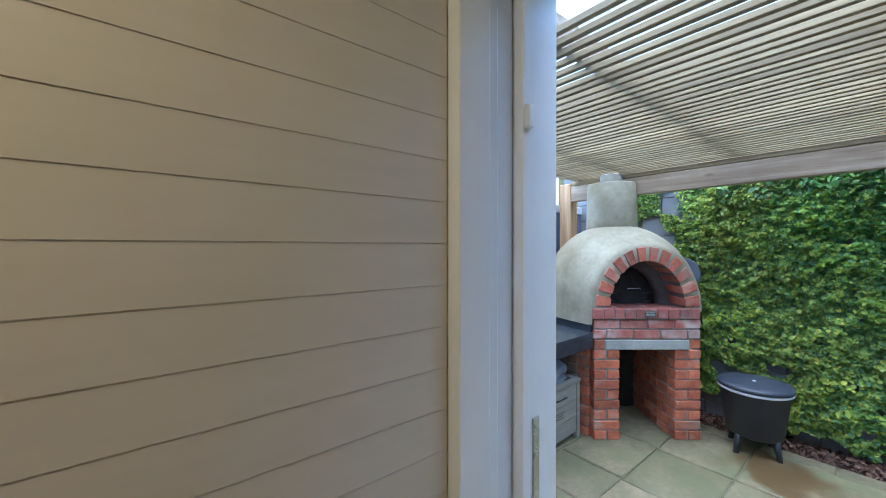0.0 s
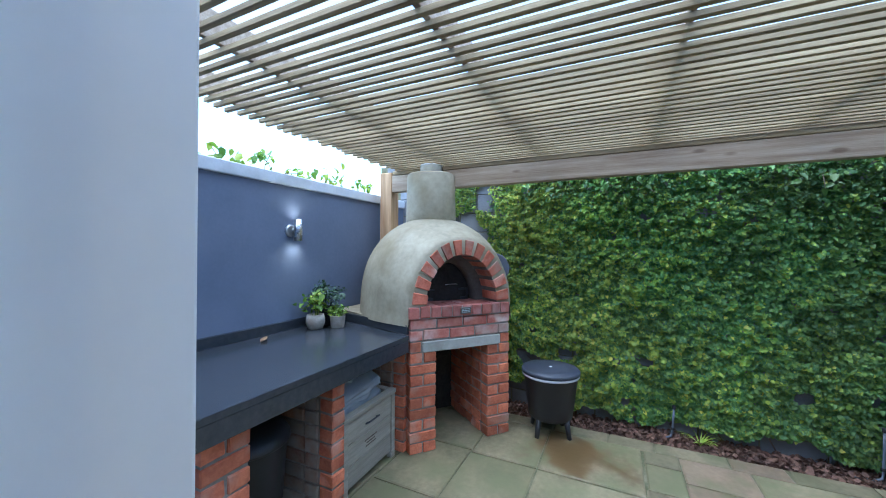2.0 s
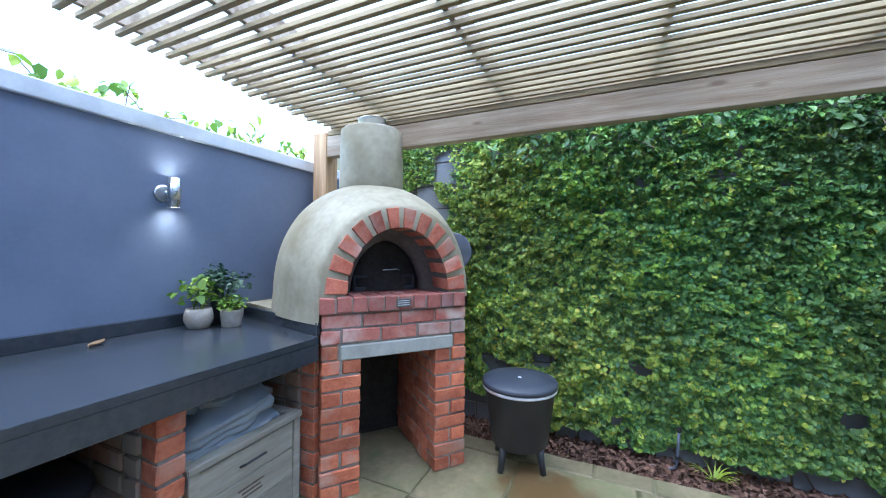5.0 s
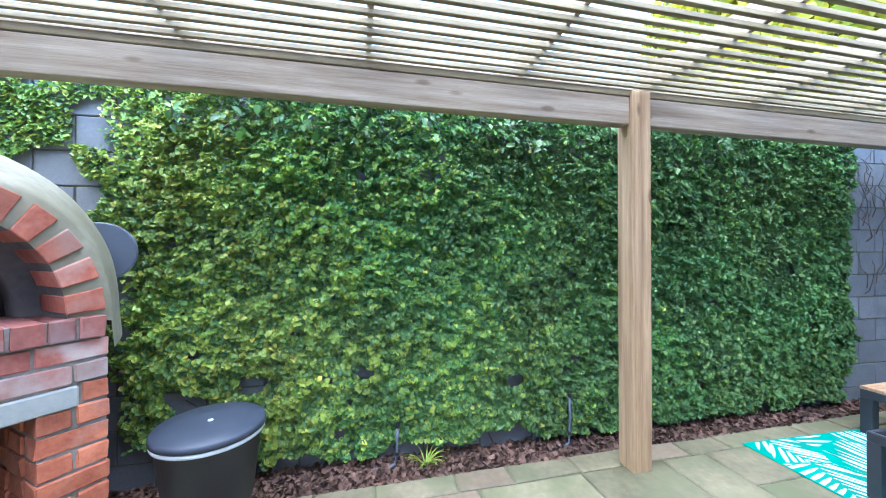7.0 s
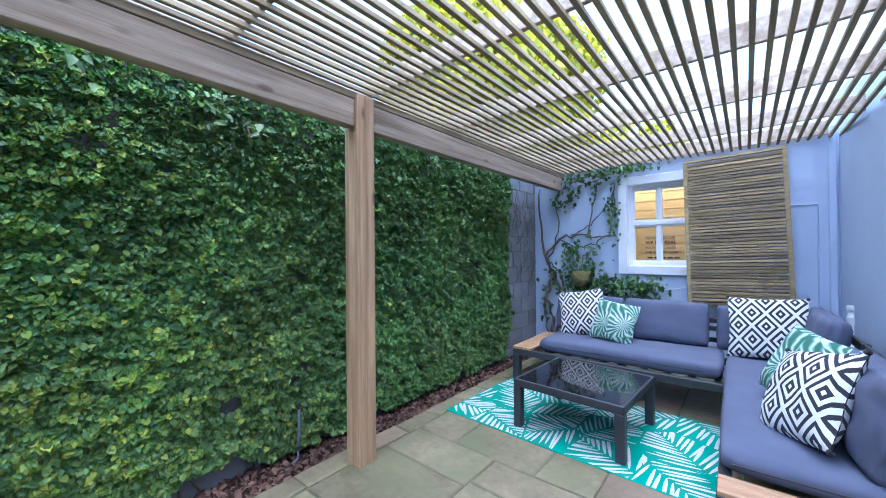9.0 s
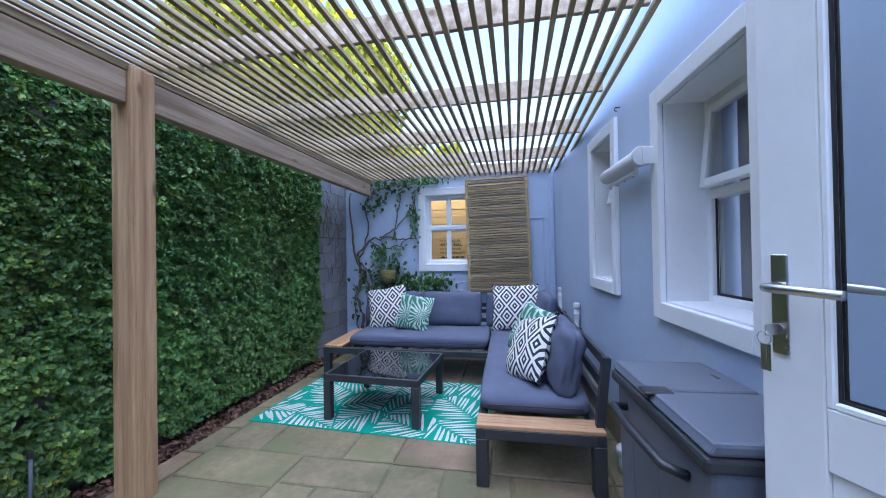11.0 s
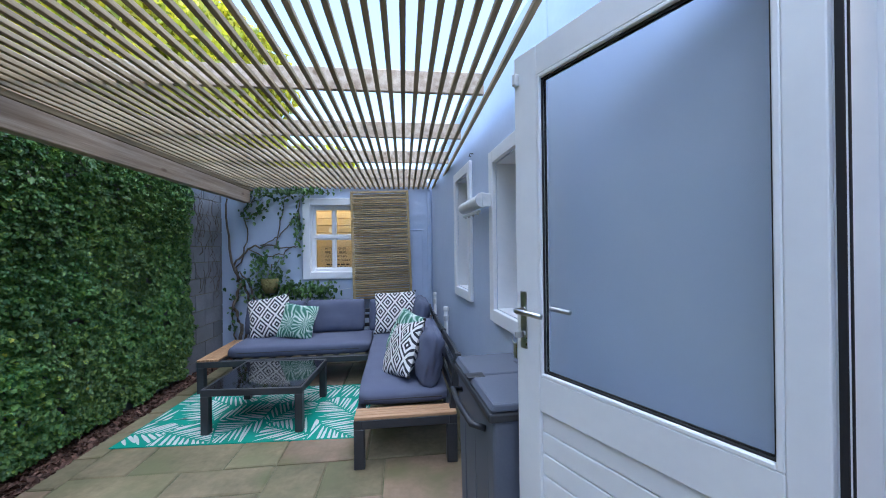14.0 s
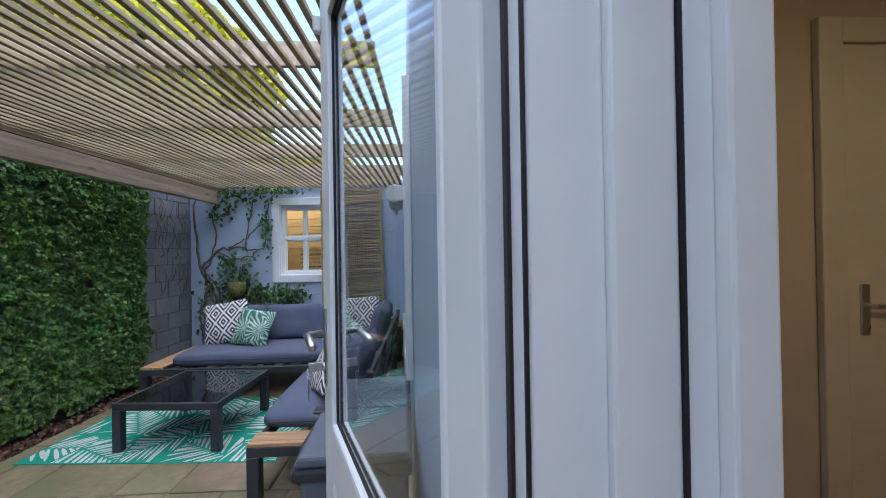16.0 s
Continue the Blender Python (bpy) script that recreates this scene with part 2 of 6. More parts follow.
M_BINDARK = surf("dark moulded plastic", (0.022, 0.024, 0.03), (0.035, 0.037, 0.043), 4, 0.45, 0.1, 90)
M_LID = surf("navy moulded plastic", (0.035, 0.042, 0.062), (0.05, 0.058, 0.08), 4, 0.5, 0.15, 60)
M_STEEL = surf("brushed steel", (0.50, 0.50, 0.50), (0.62, 0.62, 0.62), 5, 0.28, 0.05, 90, metal=1.0)
M_GALV = surf("galvanised steel", (0.62, 0.66, 0.70), (0.80, 0.83, 0.86), 9, 0.35, 0.05, 60, metal=0.85)
M_RUBBER = surf("black rubber", (0.012, 0.012, 0.014), (0.02, 0.02, 0.022), 6, 0.7, 0.1, 60)
M_PVC = surf("white pvc", (0.62, 0.64, 0.66), (0.72, 0.73, 0.75), 5, 0.4, 0.05, 40)
M_GREYWOOD = surf("silvered crate wood", (0.22, 0.20, 0.165), (0.36, 0.335, 0.28), 4, 0.85, 0.4, 50, stretch=(0.5, 6, 6), rand=0.12)
M_CLOTH = surf("grey canvas cover", (0.27, 0.30, 0.33), (0.36, 0.385, 0.41), 4, 0.85, 0.3, 120)
M_POT = surf("speckled cement pot", (0.26, 0.23, 0.19), (0.40, 0.36, 0.31), 14, 0.85, 0.4, 60, stain=(0.28, 0.2, 0.15), stain_scale=9)
M_SOIL = surf("bark mulch soil", (0.035, 0.018, 0.012), (0.12, 0.06, 0.04), 25, 0.95, 0.9, 90, dist=0.02)
M_BARK = surf("grey-brown bark", (0.07, 0.055, 0.042), (0.16, 0.125, 0.095), 14, 0.9, 0.6, 60)
M_IVY = leaf_mat("ivy leaves", [(0.06, 0.155, 0.055), (0.09, 0.205, 0.058), (0.14, 0.26, 0.062), (0.07, 0.175, 0.066), (0.185, 0.31, 0.062), (0.10, 0.21, 0.058), (0.23, 0.34, 0.06)], 0.3, 0.5, 0.015)
M_IVY_YOUNG = leaf_mat("young yellow-green ivy leaves", [(0.14, 0.28, 0.05), (0.22, 0.36, 0.055), (0.34, 0.44, 0.055), (0.16, 0.30, 0.06), (0.48, 0.48, 0.065)], 0.3, 0.5, 0.015)
M_VINE = leaf_mat("vine leaves", [(0.02, 0.06, 0.02), (0.05, 0.12, 0.03), (0.09, 0.19, 0.04)])
M_TREE = leaf_mat("sunlit tree leaves", [(0.24, 0.30, 0.02), (0.52, 0.50, 0.03), (0.66, 0.58, 0.05), (0.32, 0.38, 0.03)], 0.55)
M_PLANT = leaf_mat("bright pot plant leaves", [(0.08, 0.17, 0.02), (0.16, 0.28, 0.03), (0.34, 0.42, 0.05)], 0.3)
M_DARKPLANT = leaf_mat("dark pot plant leaves", [(0.02, 0.06, 0.03), (0.05, 0.10, 0.05)], 0.2)
M_GLASS = glass_mat("clear glass", (0.92, 0.95, 0.95))
M_DOORGLASS = glass_mat("thin clear door glass", (0.93, 0.96, 0.96), 0.0, 1.28)
M_AMBER = surf("pale yellow painted boards", (0.70, 0.52, 0.27), (0.78, 0.59, 0.33), 3, 0.6, 0.1, 40)
M_INDOOR = surf("dim indoor wall", (0.30, 0.29, 0.28), (0.36, 0.35, 0.34), 2, 0.8, 0.1, 30)
M_BLACKPAINT = surf("black lettering", (0.02, 0.02, 0.02), (0.03, 0.03, 0.03), 5, 0.6, 0, 30)
M_LED = glow("lamp lens", (1.0, 0.95, 0.84), 12.0)


# ---------------- building helpers ----------------
def part(name, bm, material, parent=None, label="", smooth=False, m=None):
    me = bpy.data.meshes.new(name)
    bm.to_mesh(me)
    bm.free()
    me.materials.append(material)
    if smooth:
        for p in me.polygons:
            p.use_smooth = True
    ob = new(name, me)
    if parent:
        ob.parent = parent
    if m is not None:
        ob.matrix_basis = m
    if label:
        ob["label"] = label
    return ob


def mesh_part(name, verts, faces, material, parent=None, label="", smooth=False):
    me = bpy.data.meshes.new(name)
    me.from_pydata([tuple(v) for v in verts], [], [tuple(f) for f in faces])
    me.materials.append(material)
    if smooth:
        for p in me.polygons:
            p.use_smooth = True
    ob = new(name, me)
    if parent:
        ob.parent = parent
    if label:
        ob["label"] = label
    return ob


def thing(name, label, category, group="", kind="", m=None):
    ob = new(name)
    ob.empty_display_size = 0.1
    if m is not None:
        ob.matrix_basis = m
    return tagged(ob, label, category, group, kind)


def setting(ob, label="", category=""):
    return tagged(ob, label, category, "", "structure")


def box(lo, hi, bevel=0.0, seg=1, bm=None, m=None):
    """An axis-aligned box with worn edges, added to bm."""
    b = bmesh.new()
    bmesh.ops.create_cube(b, size=1)
    for v in b.verts:
        v.co = Vector([lo[i] + (v.co[i] + 0.5) * (hi[i] - lo[i]) for i in range(3)])
    if bevel:
        bmesh.ops.bevel(b, geom=b.edges[:], offset=bevel, segments=seg, affect="EDGES", profile=0.5)
    if m is not None:
        b.transform(m)
    return merge(bm, b)


def merge(bm, b):
    if bm is None:
        return b
    me = bpy.data.meshes.new("t")
    b.to_mesh(me)
    b.free()
    bm.from_mesh(me)
    bpy.data.meshes.remove(me)
    return bm


def lathe(profile, seg=32, bm=None, m=None, cap=True):
    """A turned shape from (radius, height) pairs."""
    b = bmesh.new()
    rings = []
    for r, z in profile:
        if r < 1e-5:
            rings.append([b.verts.new((0, 0, z))])
        else:
            rings.append([b.verts.new((r * math.cos(2 * math.pi * i / seg), r * math.sin(2 * math.pi * i / seg), z)) for i in range(seg)])
    for p, q in zip(rings, rings[1:]):
        for i in range(seg):
            j = (i + 1) % seg
            if len(p) == 1 and len(q) == 1:
                continue
            if len(p) == 1:
                b.faces.new((p[0], q[j], q[i]))
            elif len(q) == 1:
                b.faces.new((p[i], p[j], q[0]))
            else:
                b.faces.new((p[i], p[j], q[j], q[i]))
    if cap:
        for ring, flip in ((rings[0], True), (rings[-1], False)):
            if len(ring) > 1:
                b.faces.new(ring[::-1] if flip else ring)
    bmesh.ops.recalc_face_normals(b, faces=b.faces[:])
    if m is not None:
        b.transform(m)
    return merge(bm, b)


def tube(points, radius, seg=8, bm=None, taper=1.0):
    """A round rod along points."""
    b = bmesh.new()
    pts = [Vector(p) for p in points]
    rings = []
    for i, p in enumerate(pts):
        d = (pts[min(i + 1, len(pts) - 1)] - pts[max(i - 1, 0)]).normalized()
        up = Vector((0, 0, 1)) if abs(d.z) < 0.9 else Vector((1, 0, 0))
        a = d.cross(up).normalized()
        c = a.cross(d)
        r = radius * (1 + (taper - 1) * i / max(1, len(pts) - 1))
        rings.append([b.verts.new(p + r * (math.cos(2 * math.pi * k / seg) * a + math.sin(2 * math.pi * k / seg) * c)) for k in range(seg)])
    for p, q in zip(rings, rings[1:]):
        for i in range(seg):
            b.faces.new((p[i], p[(i + 1) % seg], q[(i + 1) % seg], q[i]))
    b.faces.new(rings[0][::-1])
    b.faces.new(rings[-1])
    bmesh.ops.recalc_face_normals(b, faces=b.faces[:])
    return merge(bm, b)


def holed(width, height, thick, holes, bm=None):
    """A wall slab in local x (0..width), y (0..thick), z (0..height) with rectangular holes (x0, x1, z0, z1), from joined blocks."""
    xs = sorted({0, width, *[h[0] for h in holes], *[h[1] for h in holes]})
    zs = sorted({0, height, *[h[2] for h in holes], *[h[3] for h in holes]})
    b = bmesh.new()

    def solid(i, k):
        if i < 0 or k < 0 or i >= len(xs) - 1 or k >= len(zs) - 1:
            return False
        cx, cz = (xs[i] + xs[i + 1]) / 2, (zs[k] + zs[k + 1]) / 2
        return not any(h[0] < cx < h[1] and h[2] < cz < h[3] for h in holes)

    def quad(*ps):
        b.faces.new([b.verts.new(p) for p in ps])
    for i in range(len(xs) - 1):
        for k in range(len(zs) - 1):
            if not solid(i, k):
                continue
            x0, x1, z0, z1 = xs[i], xs[i + 1], zs[k], zs[k + 1]
            quad((x0, 0, z0), (x1, 0, z0), (x1, 0, z1), (x0, 0, z1))
            quad((x1, thick, z0), (x0, thick, z0), (x0, thick, z1), (x1, thick, z1))
            if not solid(i - 1, k):
                quad((x0, thick, z0), (x0, 0, z0), (x0, 0, z1), (x0, thick, z1))
            if not solid(i + 1, k):
                quad((x1, 0, z0), (x1, thick, z0), (x1, thick, z1), (x1, 0, z1))
            if not solid(i, k - 1):
                quad((x0, 0, z0), (x0, thick, z0), (x1, thick, z0), (x1, 0, z0))
            if not solid(i, k + 1):
                quad((x0, 0, z1), (x1, 0, z1), (x1, thick, z1), (x0, thick, z1))
    bmesh.ops.remove_doubles(b, verts=b.verts[:], dist=1e-5)
    return merge(bm, b)


def leaves(name, pts, normals, size, material, parent=None, label="", jitter=0.7, seed=1, long=1.5):
    """Many small folded leaves at the points, roughly facing along the normals."""
    rng = np.random.default_rng(seed)
    n = len(pts)
    pts = np.asarray(pts, float)
    nor = np.asarray(normals, float) + rng.normal(0, jitter, (n, 3))
    nor /= np.linalg.norm(nor, axis=1)[:, None]
    down = np.array([0, 0, -1.0]) + rng.normal(0, 0.5, (n, 3))
    ax = down - nor * (down * nor).sum(1)[:, None]
    ax /= np.linalg.norm(ax, axis=1)[:, None]
    sd = np.cross(nor, ax)
    s = size * rng.uniform(0.6, 1.35, n)[:, None]
    ln, wd = ax * s * long * 0.5, sd * s * 0.5
    fold = nor * s * 0.18
    curl = nor * s * rng.uniform(-0.22, 0.05, n)[:, None]
    v = np.stack([pts - ln, pts + wd * 0.95 - ln * 0.45 + fold, pts + wd * 0.72 + ln * 0.35 + fold * 0.8, pts + ln + curl,
                  pts - wd * 0.72 + ln * 0.35 + fold * 0.8, pts - wd * 0.95 - ln * 0.45 + fold], 1).reshape(-1, 3)
    base = np.arange(n)[:, None] * 6
    f = np.concatenate([base + np.array([[0, 1, 2]]), base + np.array([[0, 2, 3]]), base + np.array([[0, 3, 4]]), base + np.array([[0, 4, 5]])], 1).reshape(-1, 3)
    me = bpy.data.meshes.new(name)
    me.vertices.add(len(v))
    me.vertices.foreach_set("co", v.ravel())
    me.loops.add(f.size)
    me.loops.foreach_set("vertex_index", f.ravel().astype(np.int32))
    me.polygons.add(len(f))
    me.polygons.foreach_set("loop_start", np.arange(0, f.size, 3, dtype=np.int32))
    me.update(calc_edges=True)
    me.materials.append(material)
    ob = new(name, me)
    if parent:
        ob.parent = parent
    if label:
        ob["label"] = label
    return ob

# ---------------- the setting ----------------
WALL_Y = 3.36        # slate wall behind the counter
BACK_Y = -4.22       # wall behind the sofa
FLOOR_IN = 0.18      # indoor floor level
# the house wall leans a little off the yard's axis: local x runs along it towards the sofa, local y out into the yard
HOUSE = Matrix.Translation((1.795, 0.54, 0)) @ Matrix.Rotation(radians(-90 + 4.0), 4, "Z")
# the block wall leans the other way: local x runs along it towards the sofa, local y into the wall
EAST = Matrix.Translation((5.25, 3.40, 0)) @ Matrix.Rotation(radians(-90 - 1.2), 4, "Z")

ground = part("ground", box((-400, -400, -0.30), (400, 400, -0.10)), M_SOIL)
setting(ground, "bare dark soil ground around the yard", "ground")
floor = part("floor", box((1.30, -4.3, -0.10), (4.90, 3.4, -0.012)), M_MORTAR)
setting(floor, "courtyard paved with green-stained sandstone flagstones", "floor")
bed = part("ground_bed", box((4.90, -4.3, -0.10), (5.30, 3.4, -0.03)), M_SOIL)
setting(bed, "narrow planting bed of brown bark mulch", "ground")

wall_north = part("wall_north", box((1.5, WALL_Y, -0.1), (5.6, WALL_Y + 0.22, 2.03)), M_BLUE_DARK)
setting(wall_north, "slate-blue plastered garden wall behind the counter", "wall")
cop = part("trim_coping", box((1.5, WALL_Y - 0.02, 2.03), (5.6, WALL_Y + 0.26, 2.12), 0.008, 2), M_COPING)
setting(cop, "pale grey plaster coping on the slate-blue wall", "coping")

# back wall with a window
WX0, WX1, WZ0, WZ1 = 3.24, 3.885, 1.15, 2.115
wall_south = part("wall_south", holed(4.4, 2.56, 0.25, [(WX0 - 1.4, WX1 - 1.4, WZ0 + 0.1, WZ1 + 0.1)]), M_BLUE, m=pose(1.4, BACK_Y - 0.25, -0.1))
setting(wall_south, "pale blue plastered wall behind the sofa", "wall")

# block wall: a core with single blocks laid on its face
wall_east = part("wall_east", box((-0.3, 0.012, -0.1), (8.1, 0.25, 2.56)), M_MORTAR, m=EAST)
setting(wall_east, "grey concrete block wall with ivy growing over it", "wall")

# house wall along the yard, with two window openings
W3 = (1.13, 1.765, 1.045, 2.035)     # u0, u1, z0, z1
W2 = (2.475, 2.955, 1.09, 2.12)
wall_west = part("wall_west", holed(4.0, 2.86, 0.45, [(w[0] - 1.0, w[1] - 1.0, w[2] + 0.1, w[3] + 0.1) for w in (W3, W2)]), M_BLUE, m=HOUSE @ pose(1.0, -0.45, -0.1))
setting(wall_west, "pale blue plastered house wall with two windows", "wall")
splay = bmesh.new()
foot = [(1.862, -0.455), (1.715, 0.565), (1.590, 0.565), (1.590, -0.455)]
lo_s = [splay.verts.new((*p, -0.1)) for p in foot]
hi_s = [splay.verts.new((*p, 2.76)) for p in foot]
splay.faces.new(lo_s[::-1])
splay.faces.new(hi_s)
for i in range(4):
    splay.faces.new((lo_s[i], lo_s[(i + 1) % 4], hi_s[(i + 1) % 4], hi_s[i]))
bmesh.ops.recalc_face_normals(splay, faces=splay.faces[:])
setting(part("wall_west_splay", splay, M_BLUE), "pale blue plastered wall running to the door", "wall")
wall_west2 = part("wall_west_north", box((1.36, 1.345, -0.1), (1.685, WALL_Y + 0.2, 2.76)), M_BLUE)
setting(wall_west2, "pale blue plastered house wall beside the door", "wall")
lintel_w = part("wall_west_lintel", box((1.36, 0.566, 2.24), (1.685, 1.344, 2.76)), M_BLUE)
setting(lintel_w, "pale blue wall above the doorway", "wall")

# indoors
floor_in = part("floor_indoor", box((-1.6, -0.45, 0.0), (1.588, 1.333, FLOOR_IN), 0.004), M_WOODFLOOR)
setting(floor_in, "brown wooden indoor floor", "floor")
sub = part("floor_threshold", box((1.589, 0.566, 0.0), (1.69, 1.344, FLOOR_IN), 0.004), M_STONE)
setting(sub, "stone threshold of the doorway", "floor")
ceil_in = part("ceiling", box((-1.6, -0.6, 2.52), (1.588, 1.333, 2.62)), M_BEIGE)
setting(ceil_in, "cream painted indoor ceiling", "ceiling")
wall_in_n = part("wall_passage_north", box((-1.6, 1.334, -0.1), (1.358, 1.50, 2.62)), M_BOARD)
setting(wall_in_n, "cream weatherboarded passage wall", "wall")
wall_in_s = part("wall_passage_south", box((-1.6, -0.60, -0.1), (1.588, -0.45, 2.62)), M_BEIGE)
setting(wall_in_s, "beige painted passage wall", "wall")
wall_in_w = part("wall_passage_west", box((-1.75, -0.6, -0.1), (-1.6, 1.5, 2.62)), M_BEIGE)
setting(wall_in_w, "beige painted end wall of the passage", "wall")

# weatherboards, each one lapped over the next
boards = thing("weatherboarding", "cream painted lapped weatherboards on the passage wall", "cladding", kind="structure")


def board_mesh(length, h):
    bm = bmesh.new()
    pr = [(0.0, 0.0), (-0.0053, 0.0), (-0.0057, 0.0008), (-0.0046, h + 0.001), (0.0, h + 0.003)]
    a = [bm.verts.new((0, y, z)) for y, z in pr]
    b = [bm.verts.new((length, y, z)) for y, z in pr]
    for i in range(len(pr)):
        j = (i + 1) % len(pr)
        bm.faces.new((a[i], b[i], b[j], a[j]))
    bm.faces.new(a[::-1])
    bm.faces.new(b)
    bmesh.ops.recalc_face_normals(bm, faces=bm.faces[:])
    return bm


first = None
for i in range(32):
    z = FLOOR_IN - 0.03 + i * 0.0735
    if first is None:
        first = part("board", board_mesh(2.9545, 0.0735), M_BOARD, boards, m=pose(-1.59, 1.333, z))
    else:
        o = new("board", first.data)
        o.parent = boards
        o.matrix_basis = pose(-1.59, 1.333, z)

# door frame: stepped white linings on both sides and a head
jamb = thing("door_frame", "white painted stepped timber door frame", "door frame", kind="structure")
for x0, x1, y in ((1.368, 1.446, 1.298), (1.446, 1.482, 1.312), (1.482, 1.552, 1.336), (1.552, 1.577, 1.308), (1.577, 1.692, 1.322)):
    part("lining", box((x0, y, FLOOR_IN - 0.01), (x1, 1.344, 2.238), 0.004, 2), M_WHITE, jamb)
for x0, x1, y in ((1.555, 1.590, 0.628), (1.590, 1.6135, 0.614), (1.6165, 1.668, 0.612), (1.668, 1.729, 0.603)):
    part("lining", box((x0, 0.566, FLOOR_IN - 0.01), (x1, y, 2.238), 0.003, 2), M_WHITE, jamb)
for x0, x1 in ((1.6140, 1.6160), (1.7292, 1.7325), (1.7412, 1.7445)):
    part("seal", box((x0, 0.591 if x0 > 1.7 else 0.60, FLOOR_IN), (x1, 0.605 if x0 > 1.7 else 0.615, 2.2)), M_RUBBER, jamb, "black rubber door seal")
part("lining", box((1.7326, 0.566, FLOOR_IN - 0.01), (1.7411, 0.602, 2.238)), M_WHITE, jamb)
part("head", box((1.352, 0.605, 2.20), (1.692, 1.334, 2.238), 0.004), M_WHITE, jamb)
part("threshold", box((1.58, 0.63, FLOOR_IN), (1.70, 1.318, FLOOR_IN + 0.022), 0.006, 2), M_WHITE, jamb)
part("strike_plate", box((1.600, 1.3185, 1.02), (1.622, 1.3225, 1.24), 0.001), M_STEEL, jamb, "brushed steel strike plate")
part("latch_keep", box((1.556, 1.296, 1.86), (1.574, 1.310, 1.91), 0.004, 2), M_WHITE, jamb)
step = part("step", box((1.69, 0.52, -0.012), (1.93, 1.36, 0.10), 0.008, 2), M_STONE)
setting(step, "sandstone step outside the door", "step")

# ---------------- pergola ----------------
pergola = thing("pergola", "weathered pine pergola roofed with narrow timber laths", "pergola")
for (px, py, w) in ((4.70, -0.86, 0.135), (4.72, 3.20, 0.14)):
    part("post", box((px - w / 2, py - w / 2, -0.012), (px + w / 2, py + w / 2, 2.335), 0.008, 2), M_POST, pergola)
part("beam", box((4.655, -4.10, 2.13), (4.735, -0.93, 2.30), 0.006, 2), M_TIMBER, pergola)
part("beam", box((4.655, -0.79, 2.13), (4.735, 3.128, 2.30), 0.006, 2), M_TIMBER, pergola)
part("ledger", box((4.650, -4.18, 2.302), (4.745, 3.12, 2.344), 0.004), M_SLAT, pergola, "dark timber batten on the beam")
RAFTERS = [3.03, 2.50, 1.64, 0.78, -0.09, -0.95, -1.82, -2.68, -3.54, -4.16]
for y in RAFTERS:
    part("rafter", box((2.06 if y > -4 else 2.2, y - 0.014, 2.374), (4.745, y + 0.014, 2.500), 0.003), M_TIMBER, pergola)
prng = random.Random(4)
for i in range(39):
    x = 2.048 + i * 0.07
    y1 = 3.10 + prng.uniform(-0.03, 0.03)
    y0 = -4.19
    z0 = 2.348 + prng.uniform(-0.002, 0.002)
    part("slat", box((x - 0.0125, y0, z0), (x + 0.0125, y1, z0 + 0.024), 0.002), M_SLAT, pergola)

# ---------------- brickwork ----------------
BR_H, BR_C = 0.0725, 0.0846
brick_meshes = {}


def brick(parent, sx, sy, sz, m, material=None, rng=random.Random(7)):
    """One worn brick centred at m; alike bricks share a mesh."""
    material = material or M_BRICK
    key = (round(sx, 3), round(sy, 3), round(sz, 3), material.name, rng.randrange(3))
    if key not in brick_meshes:
        bm = box((-sx / 2, -sy / 2, -sz / 2), (sx / 2, sy / 2, sz / 2), 0.005)
        for v in bm.verts:
            v.co += Vector([rng.uniform(-0.003, 0.003) for _ in range(3)])
        o = part("brick", bm, material, parent)
        brick_meshes[key] = o.data
    else:
        o = new("brick", brick_meshes[key])
        o.parent = parent
    o.matrix_basis = m @ pose(rng.uniform(-0.001, 0.001), rng.uniform(-0.004, 0.003), rng.uniform(-0.0025, 0.0025), 0, rng.uniform(-0.7, 0.7), rng.uniform(-0.6, 0.6))
    return o


def bricks_row(parent, m, length, z, lengths, depth=0.10, h=BR_H, material=None):
    """A course along local x from 0; lengths repeat until the course is full. Faces local -y at y 0."""
    x, i = 0.0, 0
    while x < length - 0.03:
        l = min(lengths[i % len(lengths)], length - x)
        if length - x - l < 0.04:
            l = length - x
        brick(parent, l - 0.011, depth, h, m @ pose(x + l / 2, depth / 2, z), material)
        x += l
        i += 1


# ---------------- pizza oven ----------------
oven_m = Matrix.Translation((4.18, 2.123, 0)) @ Matrix.Rotation(radians(-39), 4, "Z")
oven = thing("pizza_oven", "domed cement pizza oven with brick arch on a brick base", "oven", m=oven_m)
core = bmesh.new()
box((-0.436, 0.008, 0), (-0.236, 0.79, 1.012), bm=core)
box((0.236, 0.008, 0), (0.436, 0.79, 1.012), bm=core)
box((-0.236, 0.008, 0.79), (0.236, 0.79, 1.012), bm=core)
# the wood store's back is one near-black panel, in the chamber's material
part("back_wall", box((-0.232, 0.66, 0), (0.232, 0.79, 0.79)), M_SOOT_DARK, oven, "near-black back wall of the wood store")
part("base", core, M_BMORTAR, oven, "grey mortar core of the brick base")
